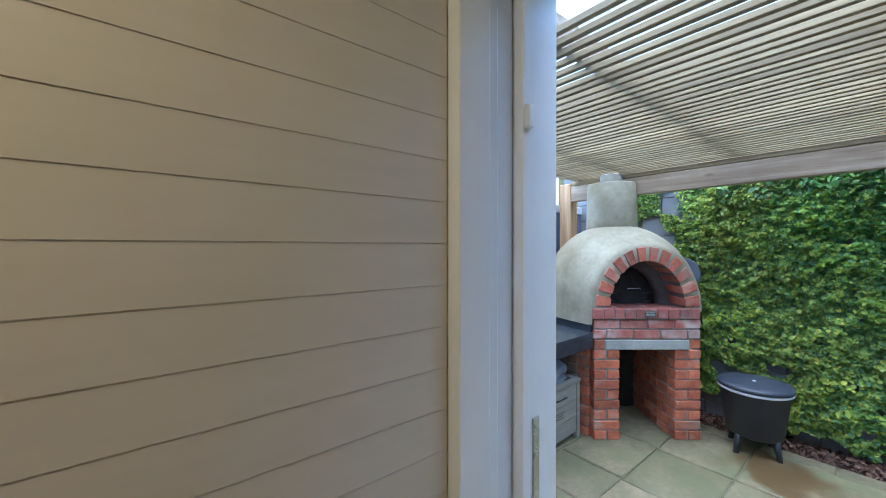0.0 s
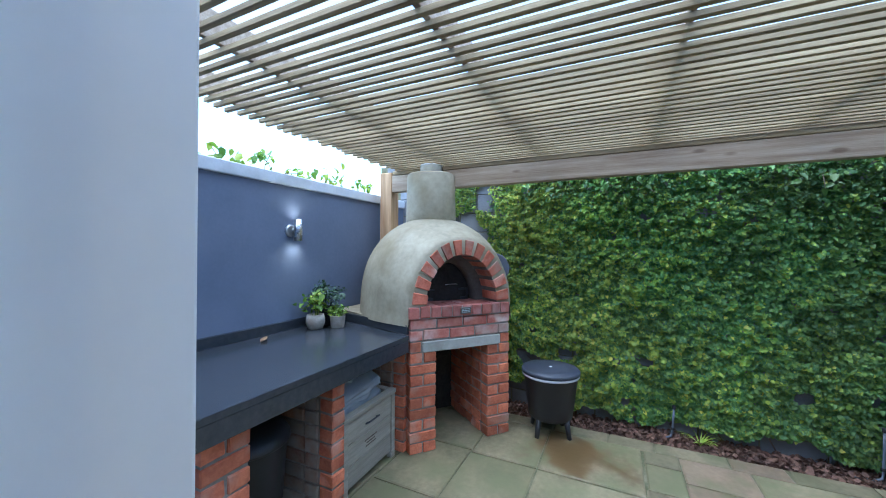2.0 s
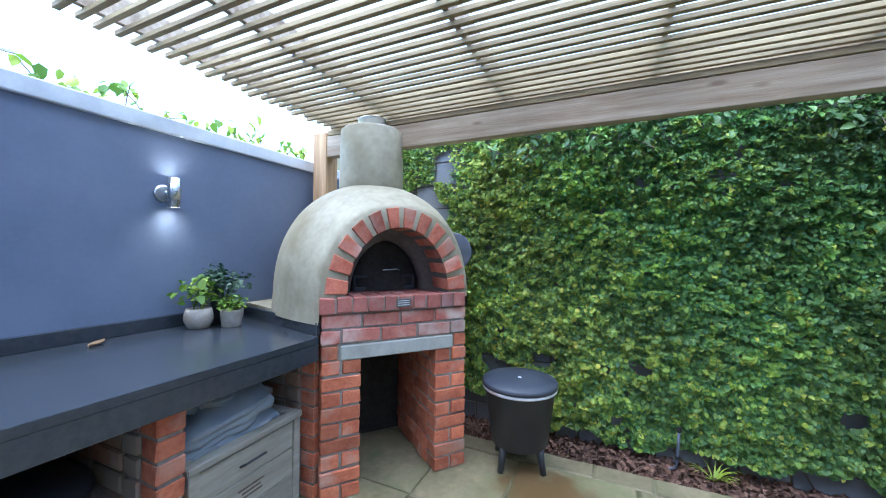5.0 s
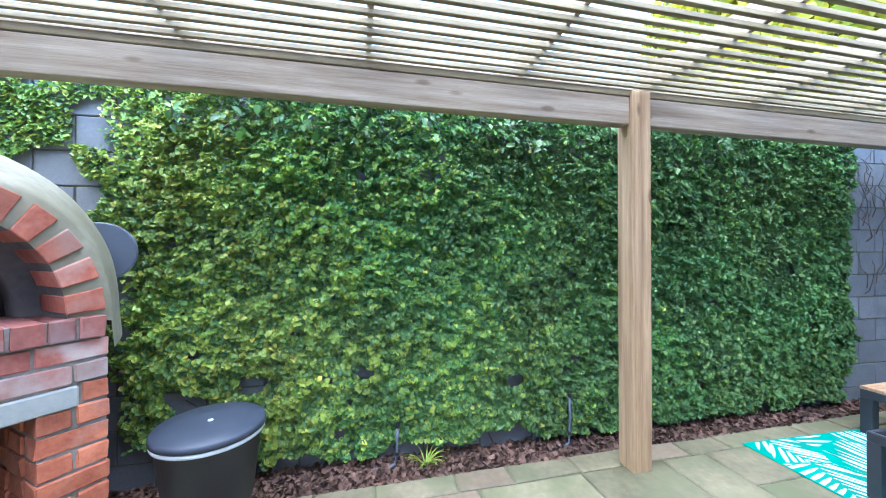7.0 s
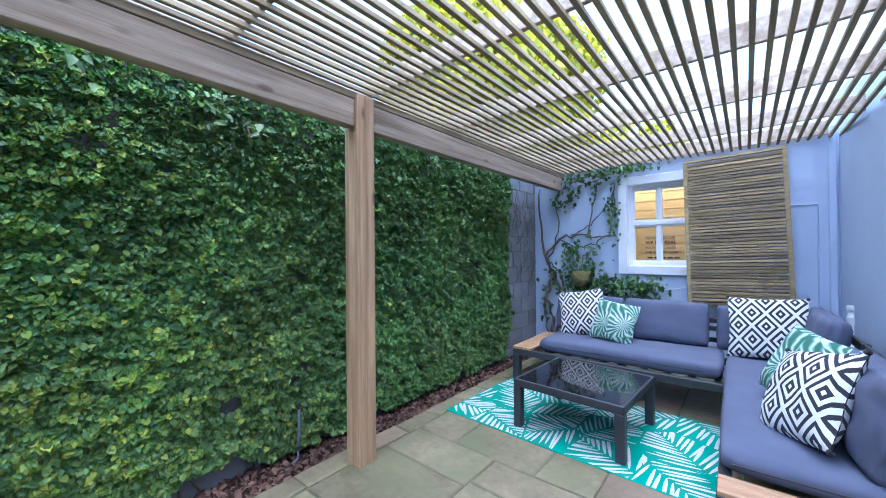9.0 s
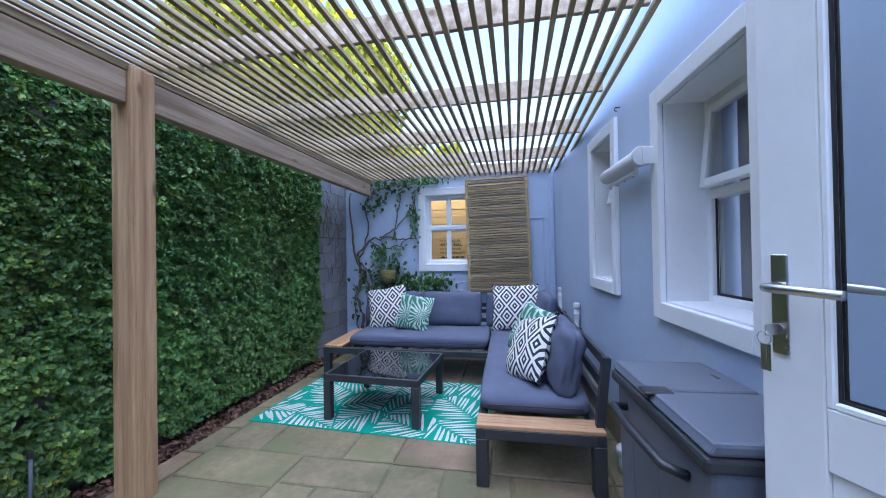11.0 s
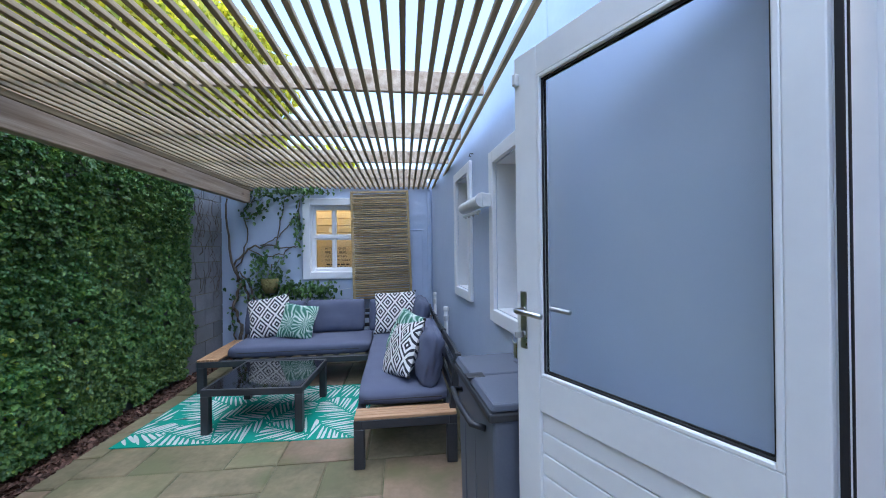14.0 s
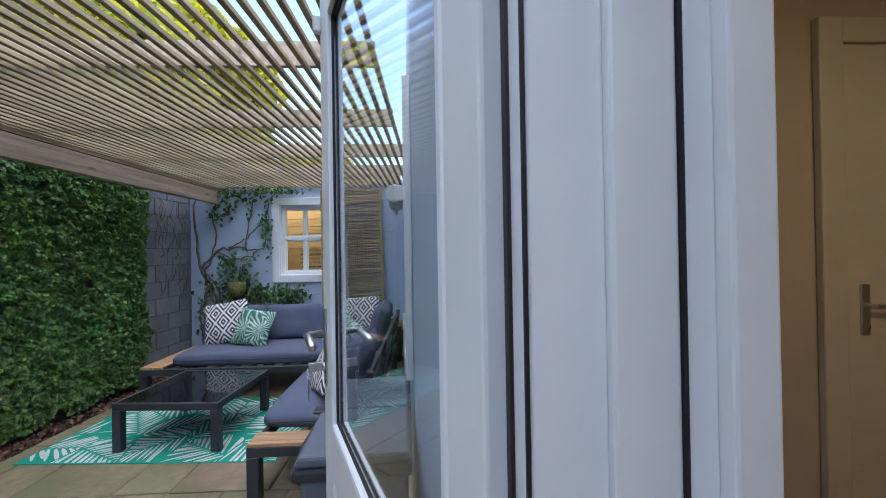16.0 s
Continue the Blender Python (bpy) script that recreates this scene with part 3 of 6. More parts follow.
for c in range(12):
    z = (c + 0.5) * BR_C
    for x0 in (-0.45, 0.225):
        if c < 9:
            bricks_row(oven, pose(x0, 0, 0), 0.225, z, [0.225] if c % 2 else [0.1125])
    if c == 9:
        bricks_row(oven, pose(-0.45, 0, 0), 0.10, z, [0.10])
        bricks_row(oven, pose(0.355, 0, 0), 0.095, z, [0.095])
    if c > 9:
        bricks_row(oven, pose(-0.45, 0, 0), 0.90, z, [0.11, 0.225, 0.225, 0.225, 0.115] if c == 10 else [0.225], material=M_PALEBRICK)
    # outer sides and inner faces of the legs
    side_l = Matrix.Translation((-0.45, 0.80, 0)) @ Matrix.Rotation(radians(-90), 4, "Z")
    bricks_row(oven, side_l, 0.695, z, [0.225] if c % 2 else [0.1125, 0.225, 0.225])
    side_r = Matrix.Translation((0.45, 0.105, 0)) @ Matrix.Rotation(radians(90), 4, "Z")
    bricks_row(oven, side_r, 0.695, z, [0.225] if c % 2 else [0.1125, 0.225, 0.225])
    if c < 9:
        inn = Matrix.Translation((0.225, 0.70, 0)) @ Matrix.Rotation(radians(-90), 4, "Z")
        bricks_row(oven, inn, 0.595, z, [0.225] if c % 2 else [0.1125, 0.225], depth=0.02)
part("lintel", box((-0.345, -0.006, 0.757), (0.350, 0.10, 0.838), 0.006), M_LINTEL, oven, "pale grey concrete lintel")
# mantel: bricks on edge, a hearth behind them
x = -0.462
for wdt in (0.088, 0.092, 0.084, 0.095, 0.088, 0.09, 0.086, 0.094, 0.088, 0.089):
    brick(oven, wdt - 0.008, 0.225, 0.084, pose(x + wdt / 2, 0.09, 1.0605), M_REDBRICK)
    x += wdt
part("mantel_bed", box((-0.452, -0.012, 1.016), (0.424, 0.158, 1.097)), M_BMORTAR, oven, "mortar between the mantel bricks")
part("hearth", box((-0.45, 0.16, 1.016), (0.45, 0.95, 1.098)), M_REDBRICK, oven, "worn red brick hearth")

# arch ring of single bricks
IA, IB, OA, OB = 0.312, 0.395, 0.432, 0.515
for i in range(12):
    a0 = math.pi * (i + 0.16) / 12
    a1 = math.pi * (i + 0.84) / 12
    bm = bmesh.new()
    vs = []
    for yy in (-0.012, 0.22):
        for (aa, ra, rb) in ((a0, IA, IB), (a1, IA, IB), (a1, OA, OB), (a0, OA, OB)):
            vs.append(bm.verts.new((ra * math.cos(aa), yy, 1.104 + rb * math.sin(aa))))
    for f in ((0, 1, 2, 3), (7, 6, 5, 4), (0, 4, 5, 1), (1, 5, 6, 2), (2, 6, 7, 3), (3, 7, 4, 0)):
        bm.faces.new([vs[j] for j in f])
    bmesh.ops.recalc_face_normals(bm, faces=bm.faces[:])
    bmesh.ops.bevel(bm, geom=bm.edges[:], offset=0.004, segments=1, affect="EDGES")
    part("brick", bm, M_ARCHBRICK, oven)
# dome: cross-sections that swell from the arch and close at the back, with the mouth left open
N, secs = 40, []
for s in range(29):
    d = 0.0 + 1.27 * (s / 28)
    if d < 0.60:
        k = math.sin(math.pi / 2 * d / 0.60)
        a, b = 0.452 + 0.215 * k, 0.545 + 0.215 * k
    else:
        k = math.sqrt(max(0.0, 1 - ((d - 0.60) / 0.672) ** 2))
        a, b = 0.667 * k, 0.76 * k
    secs.append((d, max(a, 0.004), max(b, 0.004)))
verts, faces = [], []
for d, a, b in secs:
    for i in range(N + 1):
        t = math.pi * i / N
        ca, sa = math.cos(t), math.sin(t)
        w = 0.004 * noise.noise(Vector((ca * 3, d * 5, sa * 3)))
        verts.append(((a + w) * (abs(ca) ** 0.9) * (1 if ca > 0 else -1), d, 1.075 + (b + w) * (sa ** 0.92)))
M1 = N + 1
for s in range(len(secs) - 1):
    for i in range(N):
        faces.append((s * M1 + i, s * M1 + i + 1, (s + 1) * M1 + i + 1, (s + 1) * M1 + i))
# skirt down to the base
off = len(verts)
for s, (d, a, b) in enumerate(secs):
    verts.append((a + 0.01, d, 0.96))
    verts.append((-a - 0.01, d, 0.96))
for s in range(len(secs) - 1):
    faces.append((s * M1, (s + 1) * M1, off + 2 * s + 2, off + 2 * s))
    faces.append((s * M1 + N, off + 2 * s + 1, off + 2 * s + 3, (s + 1) * M1 + N))
# front rim from the shell down to the back of the ring
off2 = len(verts)
for i in range(N + 1):
    t = math.pi * i / N
    verts.append((0.318 * math.cos(t), 0.004, 1.10 + 0.40 * math.sin(t)))
for i in range(N):
    faces.append((i, off2 + i, off2 + i + 1, i + 1))
part_d = mesh_part("dome", verts, faces, M_CEMENT, oven, "smooth trowelled grey cement dome", True)
bm = bmesh.new()
bm.from_mesh(part_d.data)
bmesh.ops.recalc_face_normals(bm, faces=bm.faces[:])
bm.to_mesh(part_d.data)
bm.free()
# inner arch and chamber
verts, faces = [], []
cav = [(0.0, 0.316, 0.40), (0.225, 0.316, 0.40), (0.226, 0.245, 0.33), (0.36, 0.245, 0.33)]
for d, a, b in cav:
    for i in range(N + 1):
        t = math.pi * i / N
        verts.append((a * math.cos(t), d, 1.10 + b * math.sin(t)))
for s in range(len(cav) - 1):
    for i in range(N):
        faces.append((s * M1 + i, (s + 1) * M1 + i, (s + 1) * M1 + i + 1, s * M1 + i + 1))
mesh_part("throat", verts, faces, M_SMOKED, oven, "smoke-stained inner arch", True)
part("chamber", lathe([(0.50, 1.10), (0.49, 1.25), (0.40, 1.48), (0.2, 1.6), (0, 1.63)], 28, m=pose(0, 0.78, 0), cap=False), M_SOOT_DARK, oven, "soot-blackened oven chamber", True)
grate = bmesh.new()
box((-0.21, 0.30, 1.10), (0.21, 0.315, 1.125), 0.002, bm=grate)
box((-0.21, 0.30, 1.185), (0.21, 0.315, 1.20), 0.002, bm=grate)
for gx in (-0.21, 0.195):
    box((gx, 0.30, 1.10), (gx + 0.015, 0.315, 1.20), 0.002, bm=grate)
part("grate", grate, M_CHAR, oven, "blackened steel fire grate")
part("tongs", tube([(-0.02, 0.29, 1.235), (0.08, 0.28, 1.24), (0.10, 0.30, 1.23)], 0.004), M_STEEL, oven, "steel poker end")
plaque = part("plaque", box((-0.035, -0.032, 1.035), (0.055, -0.024, 1.085), 0.002), M_SMOKED, oven, "small dark metal maker's plaque")
for i in range(3):
    part("plaque_line", box((-0.025, -0.0335, 1.046 + i * 0.012), (0.045, -0.0322, 1.050 + i * 0.012)), M_GALV, plaque)
stack = part("chimney", lathe([(0.245, 1.66), (0.236, 1.85), (0.228, 2.238), (0.215, 2.251), (0.12, 2.252)], 40, m=pose(0, 0.66, 0)), M_CEMENT, oven, "round rendered chimney stack", True)
part("flue", lathe([(0.105, 2.245), (0.105, 2.332), (0.108, 2.334), (0.108, 2.342), (0.09, 2.343)], 32, m=pose(0, 0.66, 0)), M_GALV, stack, "shiny galvanised flue pipe", True)
ledge = bmesh.new()
lv = [(3.85, 2.445), (4.60, 3.355), (4.11, 3.355)]
inv = oven_m.inverted()
lo_v = [ledge.verts.new(inv @ Vector((p[0], p[1], 0.70))) for p in lv]
hi_v = [ledge.verts.new(inv @ Vector((p[0], p[1], 0.985))) for p in lv]
ledge.faces.new(lo_v[::-1])
ledge.faces.new(hi_v)
for i in range(3):
    j = (i + 1) % 3
    ledge.faces.new((lo_v[i], lo_v[j], hi_v[j], hi_v[i]))
bmesh.ops.recalc_face_normals(ledge, faces=ledge.faces[:])
part("ledge", ledge, M_CEMENT, oven, "cement ledge between dome and counter")
oven_lid = thing("oven_door", "grey rounded metal oven door stored behind the dome", "oven door", m=Matrix.Translation((4.95, 2.12, 1.36)) @ Matrix.Rotation(radians(-75), 4, "Z"))
part("plate", lathe([(0.0, -0.015), (0.145, -0.015), (0.15, -0.01), (0.15, 0.01), (0.145, 0.015), (0, 0.015)], 36, m=pose(0, 0, 0, 90)), M_BIN, oven_lid)
part("stand", box((-0.02, -0.012, -1.39), (0.02, 0.012, -0.14), 0.003), M_CHAR, oven_lid)

# ---------------- counter ----------------
counter = thing("counter", "black granite outdoor counter on brick walls", "counter")


def prism(poly, z0, z1, bevel=0.0):
    bm = bmesh.new()
    lo = [bm.verts.new((*p, z0)) for p in poly]
    hi = [bm.verts.new((*p, z1)) for p in poly]
    bm.faces.new(lo[::-1])
    bm.faces.new(hi)
    for i in range(len(poly)):
        j = (i + 1) % len(poly)
        bm.faces.new((lo[i], lo[j], hi[j], hi[i]))
    bmesh.ops.recalc_face_normals(bm, faces=bm.faces[:])
    if bevel:
        bmesh.ops.bevel(bm, geom=bm.edges[:], offset=bevel, segments=2, affect="EDGES")
    return bm


part("worktop", prism([(2.29, 2.40), (3.815, 2.40), (4.105, WALL_Y - 0.003), (2.36, WALL_Y - 0.003)], 0.868, 0.90, 0.003), M_GRANITE, counter, "polished black granite top")
part("apron", box((2.292, 2.402, 0.775), (3.815, 2.428, 0.8675), 0.003, 2), M_GRANITE, counter, "black granite front apron")
part("splashback", box((2.365, WALL_Y - 0.026, 0.9005), (4.07, WALL_Y - 0.002, 0.972), 0.003, 2), M_GRANITE, counter)
d = Vector((4.075 - 3.835, 3.33 - 2.44, 0))
part("splashback", box((0, -0.022, 0.9005), (d.length, 0, 0.972), 0.003, 2), M_GRANITE, counter, m=Matrix.Translation((3.822, 2.425, 0)) @ Matrix.Rotation(math.atan2(d.y, d.x), 4, "Z"))
for x0, w in ((2.36, 0.225), (3.085, 0.11), (3.845, 0.11)):
    core = box((x0 + 0.012, 2.468, 0), (x0 + w - 0.012, 3.35, 0.864))
    part("brick_wall", core, M_BMORTAR, counter, "grey mortar core of the brick support")
    for c in range(10):
        z = (c + 0.5) * BR_C
        h = BR_H if c < 9 else BR_H * 0.9
        flip = c % 2
        bricks_row(counter, pose(x0, 2.46, 0), w, z, [0.225] if flip else [0.1125], h=h)
        left = Matrix.Translation((x0, 3.35, 0)) @ Matrix.Rotation(radians(-90), 4, "Z")
        bricks_row(counter, left, 0.785, z, [0.225] if flip else [0.1125, 0.225], depth=0.05 if w < 0.2 else 0.10, h=h, material=M_SMEARED)
        right = Matrix.Translation((x0 + w, 2.565, 0)) @ Matrix.Rotation(radians(90), 4, "Z")
        bricks_row(counter, right, 0.785, z, [0.225] if flip else [0.1125, 0.225], depth=0.05 if w < 0.2 else 0.10, h=h)

# wooden crate with a folded cover
crate = thing("crate", "silvered wooden crate with metal handle under the counter", "crate", m=pose(3.50, 2.76, 0, 0, 0, 2))
CW, CD, CH = 0.27, 0.24, 0.47
for sx in (-1, 1):
    for sy in (-1, 1):
        part("corner_post", box((sx * CW - 0.022, sy * CD - 0.022, 0), (sx * CW + 0.022, sy * CD + 0.022, CH), 0.003), M_GREYWOOD, crate)
for i in range(3):
    z0 = 0.05 + i * 0.138
    for sy in (-1, 1):
        part("board", box((-CW + 0.022, sy * CD - 0.012, z0), (CW - 0.022, sy * CD + 0.012, z0 + 0.134), 0.003), M_GREYWOOD, crate)
    for sx in (-1, 1):
        part("board", box((sx * CW - 0.012, -CD + 0.022, z0), (sx * CW + 0.012, CD - 0.022, z0 + 0.134), 0.003), M_GREYWOOD, crate)
part("bottom", box((-CW + 0.012, -CD + 0.012, 0.05), (CW - 0.012, CD - 0.012, 0.07)), M_GREYWOOD, crate)
for sy in (-1, 1):
    part("rim", box((-CW - 0.03, sy * CD - 0.028, CH), (CW + 0.03, sy * CD + 0.028, CH + 0.032), 0.005), M_GREYWOOD, crate)
for sx in (-1, 1):
    part("rim", box((sx * CW - 0.028, -CD + 0.03, CH), (sx * CW + 0.028, CD - 0.03, CH + 0.032), 0.005), M_GREYWOOD, crate)
part("handle", tube([(-0.06, -CD - 0.014, 0.385), (-0.055, -CD - 0.04, 0.40), (0.055, -CD - 0.04, 0.40), (0.06, -CD - 0.014, 0.385)], 0.006), M_CHAR, crate, "dark metal pull handle")
for i, (w, z) in enumerate(((0.07, 0.27), (0.05, 0.25), (0.06, 0.23))):
    part("stencil_bar", box((-w, -CD - 0.0135, z), (w, -CD - 0.0125, z + 0.009)), M_BARK, crate)


def cushion_mesh(w, d, h, puff=0.35, nx=16, ny=12, seed=0, crease=0.0):
    """A stuffed block: w along x, d along y, h along z, full in the middle and pinched at the seams."""
    bm = bmesh.new()
    bmesh.ops.create_cube(bm, size=2)
    bmesh.ops.subdivide_edges(bm, edges=bm.edges[:], cuts=10, use_grid_fill=True)
    for v in bm.verts:
        x, y, z = v.co
        ex = (1 - abs(x) ** 4) * (1 - abs(y) ** 4)
        rz = (1 - puff) + puff * (ex ** 0.5)
        sx = x * (1 - 0.05 * abs(z) ** 3)
        sy = y * (1 - 0.05 * abs(z) ** 3)
        k = crease * noise.noise(Vector((x * 2.5 + seed, y * 2.5, z * 2 + seed)))
        r = 1 - 0.035 * (abs(x) * abs(y)) ** 6
        v.co = Vector((sx * w / 2 * r, sy * d / 2 * r, z * h / 2 * rz)) + v.normal * k
    return bm


cover = thing("folded_cover", "folded grey canvas furniture cover in the crate", "cover")
for i, (dx, dy, z, w, dp, h, rx, ry, rz) in enumerate(((0.0, 0.02, 0.50, 0.50, 0.44, 0.13, 6, 4, 2), (-0.03, 0.0, 0.60, 0.46, 0.45, 0.15, 10, -10, -4), (0.05, 0.05, 0.665, 0.44, 0.38, 0.09, 12, 14, 8), (-0.05, 0.08, 0.705, 0.36, 0.32, 0.08, 8, -4, 14))):
    bm = cushion_mesh(w, dp, h, 0.4, seed=i * 5, crease=0.035)
    part("fold", bm, M_CLOTH, cover, smooth=True, m=pose(3.48 + dx, 2.77 + dy, z, rx, ry, rz))

bin_black = thing("rubbish_bin", "round black plastic bin with domed lid under the counter", "bin", m=pose(2.83, 2.84, 0))
part("body", lathe([(0.17, 0.0), (0.18, 0.01), (0.212, 0.47), (0.217, 0.48)], 36), M_BINDARK, bin_black, smooth=True)
part("lid", lathe([(0.226, 0.48), (0.23, 0.49), (0.226, 0.51), (0.206, 0.538), (0.13, 0.565), (0, 0.575)], 36), M_BINDARK, bin_black, smooth=True)

gas = thing("gas_pipe", "thin grey pipe with a yellow tag beside the counter", "pipe")
part("pipe", tube([(2.20, 3.33, 0.0), (2.20, 3.33, 0.72), (2.21, 3.33, 0.80), (2.24, 3.33, 0.82)], 0.011), M_GALV, gas)
part("tag", box((2.188, 3.312, 0.50), (2.212, 3.318, 0.60), 0.002), surf("yellow label", (0.6, 0.45, 0.04), (0.7, 0.52, 0.06), 5, 0.5, 0, 40), gas, "yellow warning tag")

# pot plants on the counter


def potted(name, label, at, r, h, pmat, lmat, n, spread, height, size, profile=None, seed=0):
    t = thing(name, label, "pot plant", m=pose(*at))
    prof = profile or [(r * 0.8, 0), (r * 0.85, 0.004), (r, h - 0.01), (r, h), (r * 0.88, h), (r * 0.86, h - 0.02)]
    vessel = part("pot", lathe(prof, 28), pmat, t, smooth=True)
    part("soil", lathe([(r * 0.86, h - 0.022), (0, h - 0.018)], 20), M_SOIL, vessel)
    rr = random.Random(seed)
    stems, pts, nor = bmesh.new(), [], []
    for i in range(n):
        a, q = rr.uniform(0, 6.28), rr.uniform(0.25, 1)
        tip = Vector((spread * q * math.cos(a), spread * q * math.sin(a), h + height * rr.uniform(0.35, 1) * (1.15 - 0.5 * q)))
        base = Vector((0.3 * r * math.cos(a), 0.3 * r * math.sin(a), h - 0.02))
        mid = (base + tip) / 2 + Vector((0, 0, 0.25 * height))
        tube([base, mid, tip], 0.0018, 5, bm=stems)
        for k in range(7):
            p = mid.lerp(tip, rr.uniform(0.1, 1.1))
            pts.append(p + Vector([rr.gauss(0, size * 0.8) for _ in range(3)]))
            nor.append((0.4 * math.cos(a), 0.4 * math.sin(a), 1))
    tagged(part("stem", stems, lmat, t), kind="stuff")
    leaves("leaves", pts, nor, size, lmat, t, seed=seed + 3, jitter=0.35, long=1.3)
    return t


potted("pot_plant", "round speckled cement pot with bright green leaves", (3.68, 3.19, 0.90), 0.075, 0.115, M_POT, M_PLANT, 11, 0.085, 0.17, 0.038,
       [(0.045, 0), (0.055, 0.004), (0.075, 0.05), (0.074, 0.08), (0.066, 0.115), (0.058, 0.115), (0.056, 0.09)], 5)
potted("pot_plant", "straight pale cement pot with trailing fine leaves", (3.80, 3.07, 0.90), 0.062, 0.10, M_POT, M_PLANT, 20, 0.10, 0.08, 0.020, None, 9)
potted("pot_plant", "dark nursery pot with dark green herb leaves", (3.86, 3.24, 0.90), 0.07, 0.15, M_BINDARK, M_DARKPLANT, 34, 0.17, 0.21, 0.026, None, 21)

dry = thing("fallen_leaf", "curled dry brown leaf on the black counter", "leaf", m=pose(3.22, 3.20, 0.9035, 0, 0, 25))
bm = bmesh.new()
rows_l = []
for k in range(7):
    u = k / 6
    hw = 0.02 * math.sin(math.pi * min(0.98, 0.04 + u * 0.94)) ** 0.7
    zc = 0.010 * u * u
    rows_l.append([bm.verts.new((0.085 * (u - 0.5), v * hw, zc + 0.012 * v * v)) for v in (-1, -0.5, 0, 0.5, 1)])
for ra, rb in zip(rows_l, rows_l[1:]):
    for k in range(4):
        bm.faces.new((ra[k], rb[k], rb[k + 1], ra[k + 1]))
part("blade", bm, surf("dry brown leaf", (0.16, 0.09, 0.045), (0.30, 0.19, 0.10), 30, 0.8, 0.4, 90), dry, smooth=True)

# up-and-down wall lamp
lamp = thing("wall_lamp", "brushed steel up-and-down cylinder wall lamp, lit", "wall lamp", m=pose(3.60, WALL_Y, 1.685))
part("backplate", lathe([(0.048, 0), (0.048, 0.012), (0.04, 0.018), (0, 0.018)], 28, m=pose(-0.03, 0, -0.005, 90)), M_STEEL, lamp)
part("arm", tube([(-0.02, -0.015, 0), (0, -0.04, 0)], 0.014, 12), M_STEEL, lamp)
tube_ob = part("tube", lathe([(0.028, -0.085), (0.033, -0.085), (0.033, 0.085), (0.028, 0.085), (0.028, 0.06), (0.028, -0.06)], 28, m=pose(0, -0.058, 0), cap=False), M_STEEL, lamp, smooth=True)
for s in (-1, 1):
    part("lens", lathe([(0.0, 0), (0.0275, 0), (0.0275, 0.004), (0, 0.004)], 20, m=pose(0, -0.058, s * 0.066)), M_LED, tube_ob, "glowing lamp lens")
    spot = new("wall_lamp_light", bpy.data.lights.new("wall_lamp_light", "SPOT"))
    spot.data.energy, spot.data.spot_size, spot.data.spot_blend, spot.data.color = (0.45 if s < 0 else 0.13), radians(115), 1.0, (1.0, 0.95, 0.86)
    spot.data.shadow_soft_size = 0.02
    spot.matrix_world = look((3.60, WALL_Y - 0.058, 1.685 + s * 0.075), (3.60, WALL_Y - 0.075, 1.685 + s * 0.6))

# cool-box on legs
cooler = thing("cool_bar", "dark round plastic cool box with lid on splayed legs", "cool box", m=pose(4.70, 1.53, 0, 0, 0, 20))
part("body", lathe([(0.0, 0.135), (0.165, 0.135), (0.18, 0.15), (0.222, 0.478), (0.228, 0.483)], 44), M_BINDARK, cooler, smooth=True)
part("band", lathe([(0.228, 0.483), (0.236, 0.487), (0.236, 0.501), (0.23, 0.506)], 44, cap=False), M_PVC, cooler, "white rim band", True)
cool_lid = part("lid", lathe([(0.23, 0.505), (0.24, 0.508), (0.24, 0.528), (0.232, 0.538), (0.12, 0.545), (0, 0.546)], 44), M_LID, cooler, "dark blue-grey lid", True)
part("vent", lathe([(0.012, 0.545), (0.012, 0.550), (0, 0.551)], 14), M_PVC, cool_lid)
for k in range(4):
    a = math.pi / 4 + k * math.pi / 2
    c, s = math.cos(a), math.sin(a)
    bm = bmesh.new()
    tube([(0.15 * c, 0.15 * s, 0.17), (0.185 * c, 0.185 * s, 0.0)], 0.026, 10, bm=bm, taper=0.7)
    part("leg", bm, M_BINDARK, cooler, smooth=True)

# sprigs growing over the coping
rng = np.random.default_rng(5)
creeper = thing("wall_creeper", "green creeper sprigs growing over the wall coping", "creeper")
sp, pts, nor = bmesh.new(), [], []
for i in range(34):
    x0 = 1.85 + i * 0.09 + rng.uniform(-0.05, 0.05)
    hgt = rng.uniform(0.03, 0.16)
    p0, p1 = Vector((x0, WALL_Y + 0.20, 2.10)), Vector((x0 + rng.uniform(-0.15, 0.15), WALL_Y + rng.uniform(0.05, 0.2), 2.12 + hgt))
    tube([p0, (p0 + p1) / 2 + Vector((0, 0, 0.03)), p1], 0.003, 5, bm=sp)
    for k in range(9):
        p = p0.lerp(p1, rng.uniform(0.2, 1.1)) + Vector(rng.normal(0, 0.03, 3))
        p.z = max(p.z, 2.125)
        pts.append(p)
        nor.append((0, -0.5, 0.8))
tagged(part("stem", sp, M_BARK, creeper), kind="stuff")
leaves("leaves", pts, nor, 0.045, M_PLANT, creeper, seed=4)

# ---------------- ivy hedge and planting bed ----------------
def east_x(y):
    """The block wall's face at y."""
    return 5.25 - (3.40 - y) * math.tan(radians(1.2))


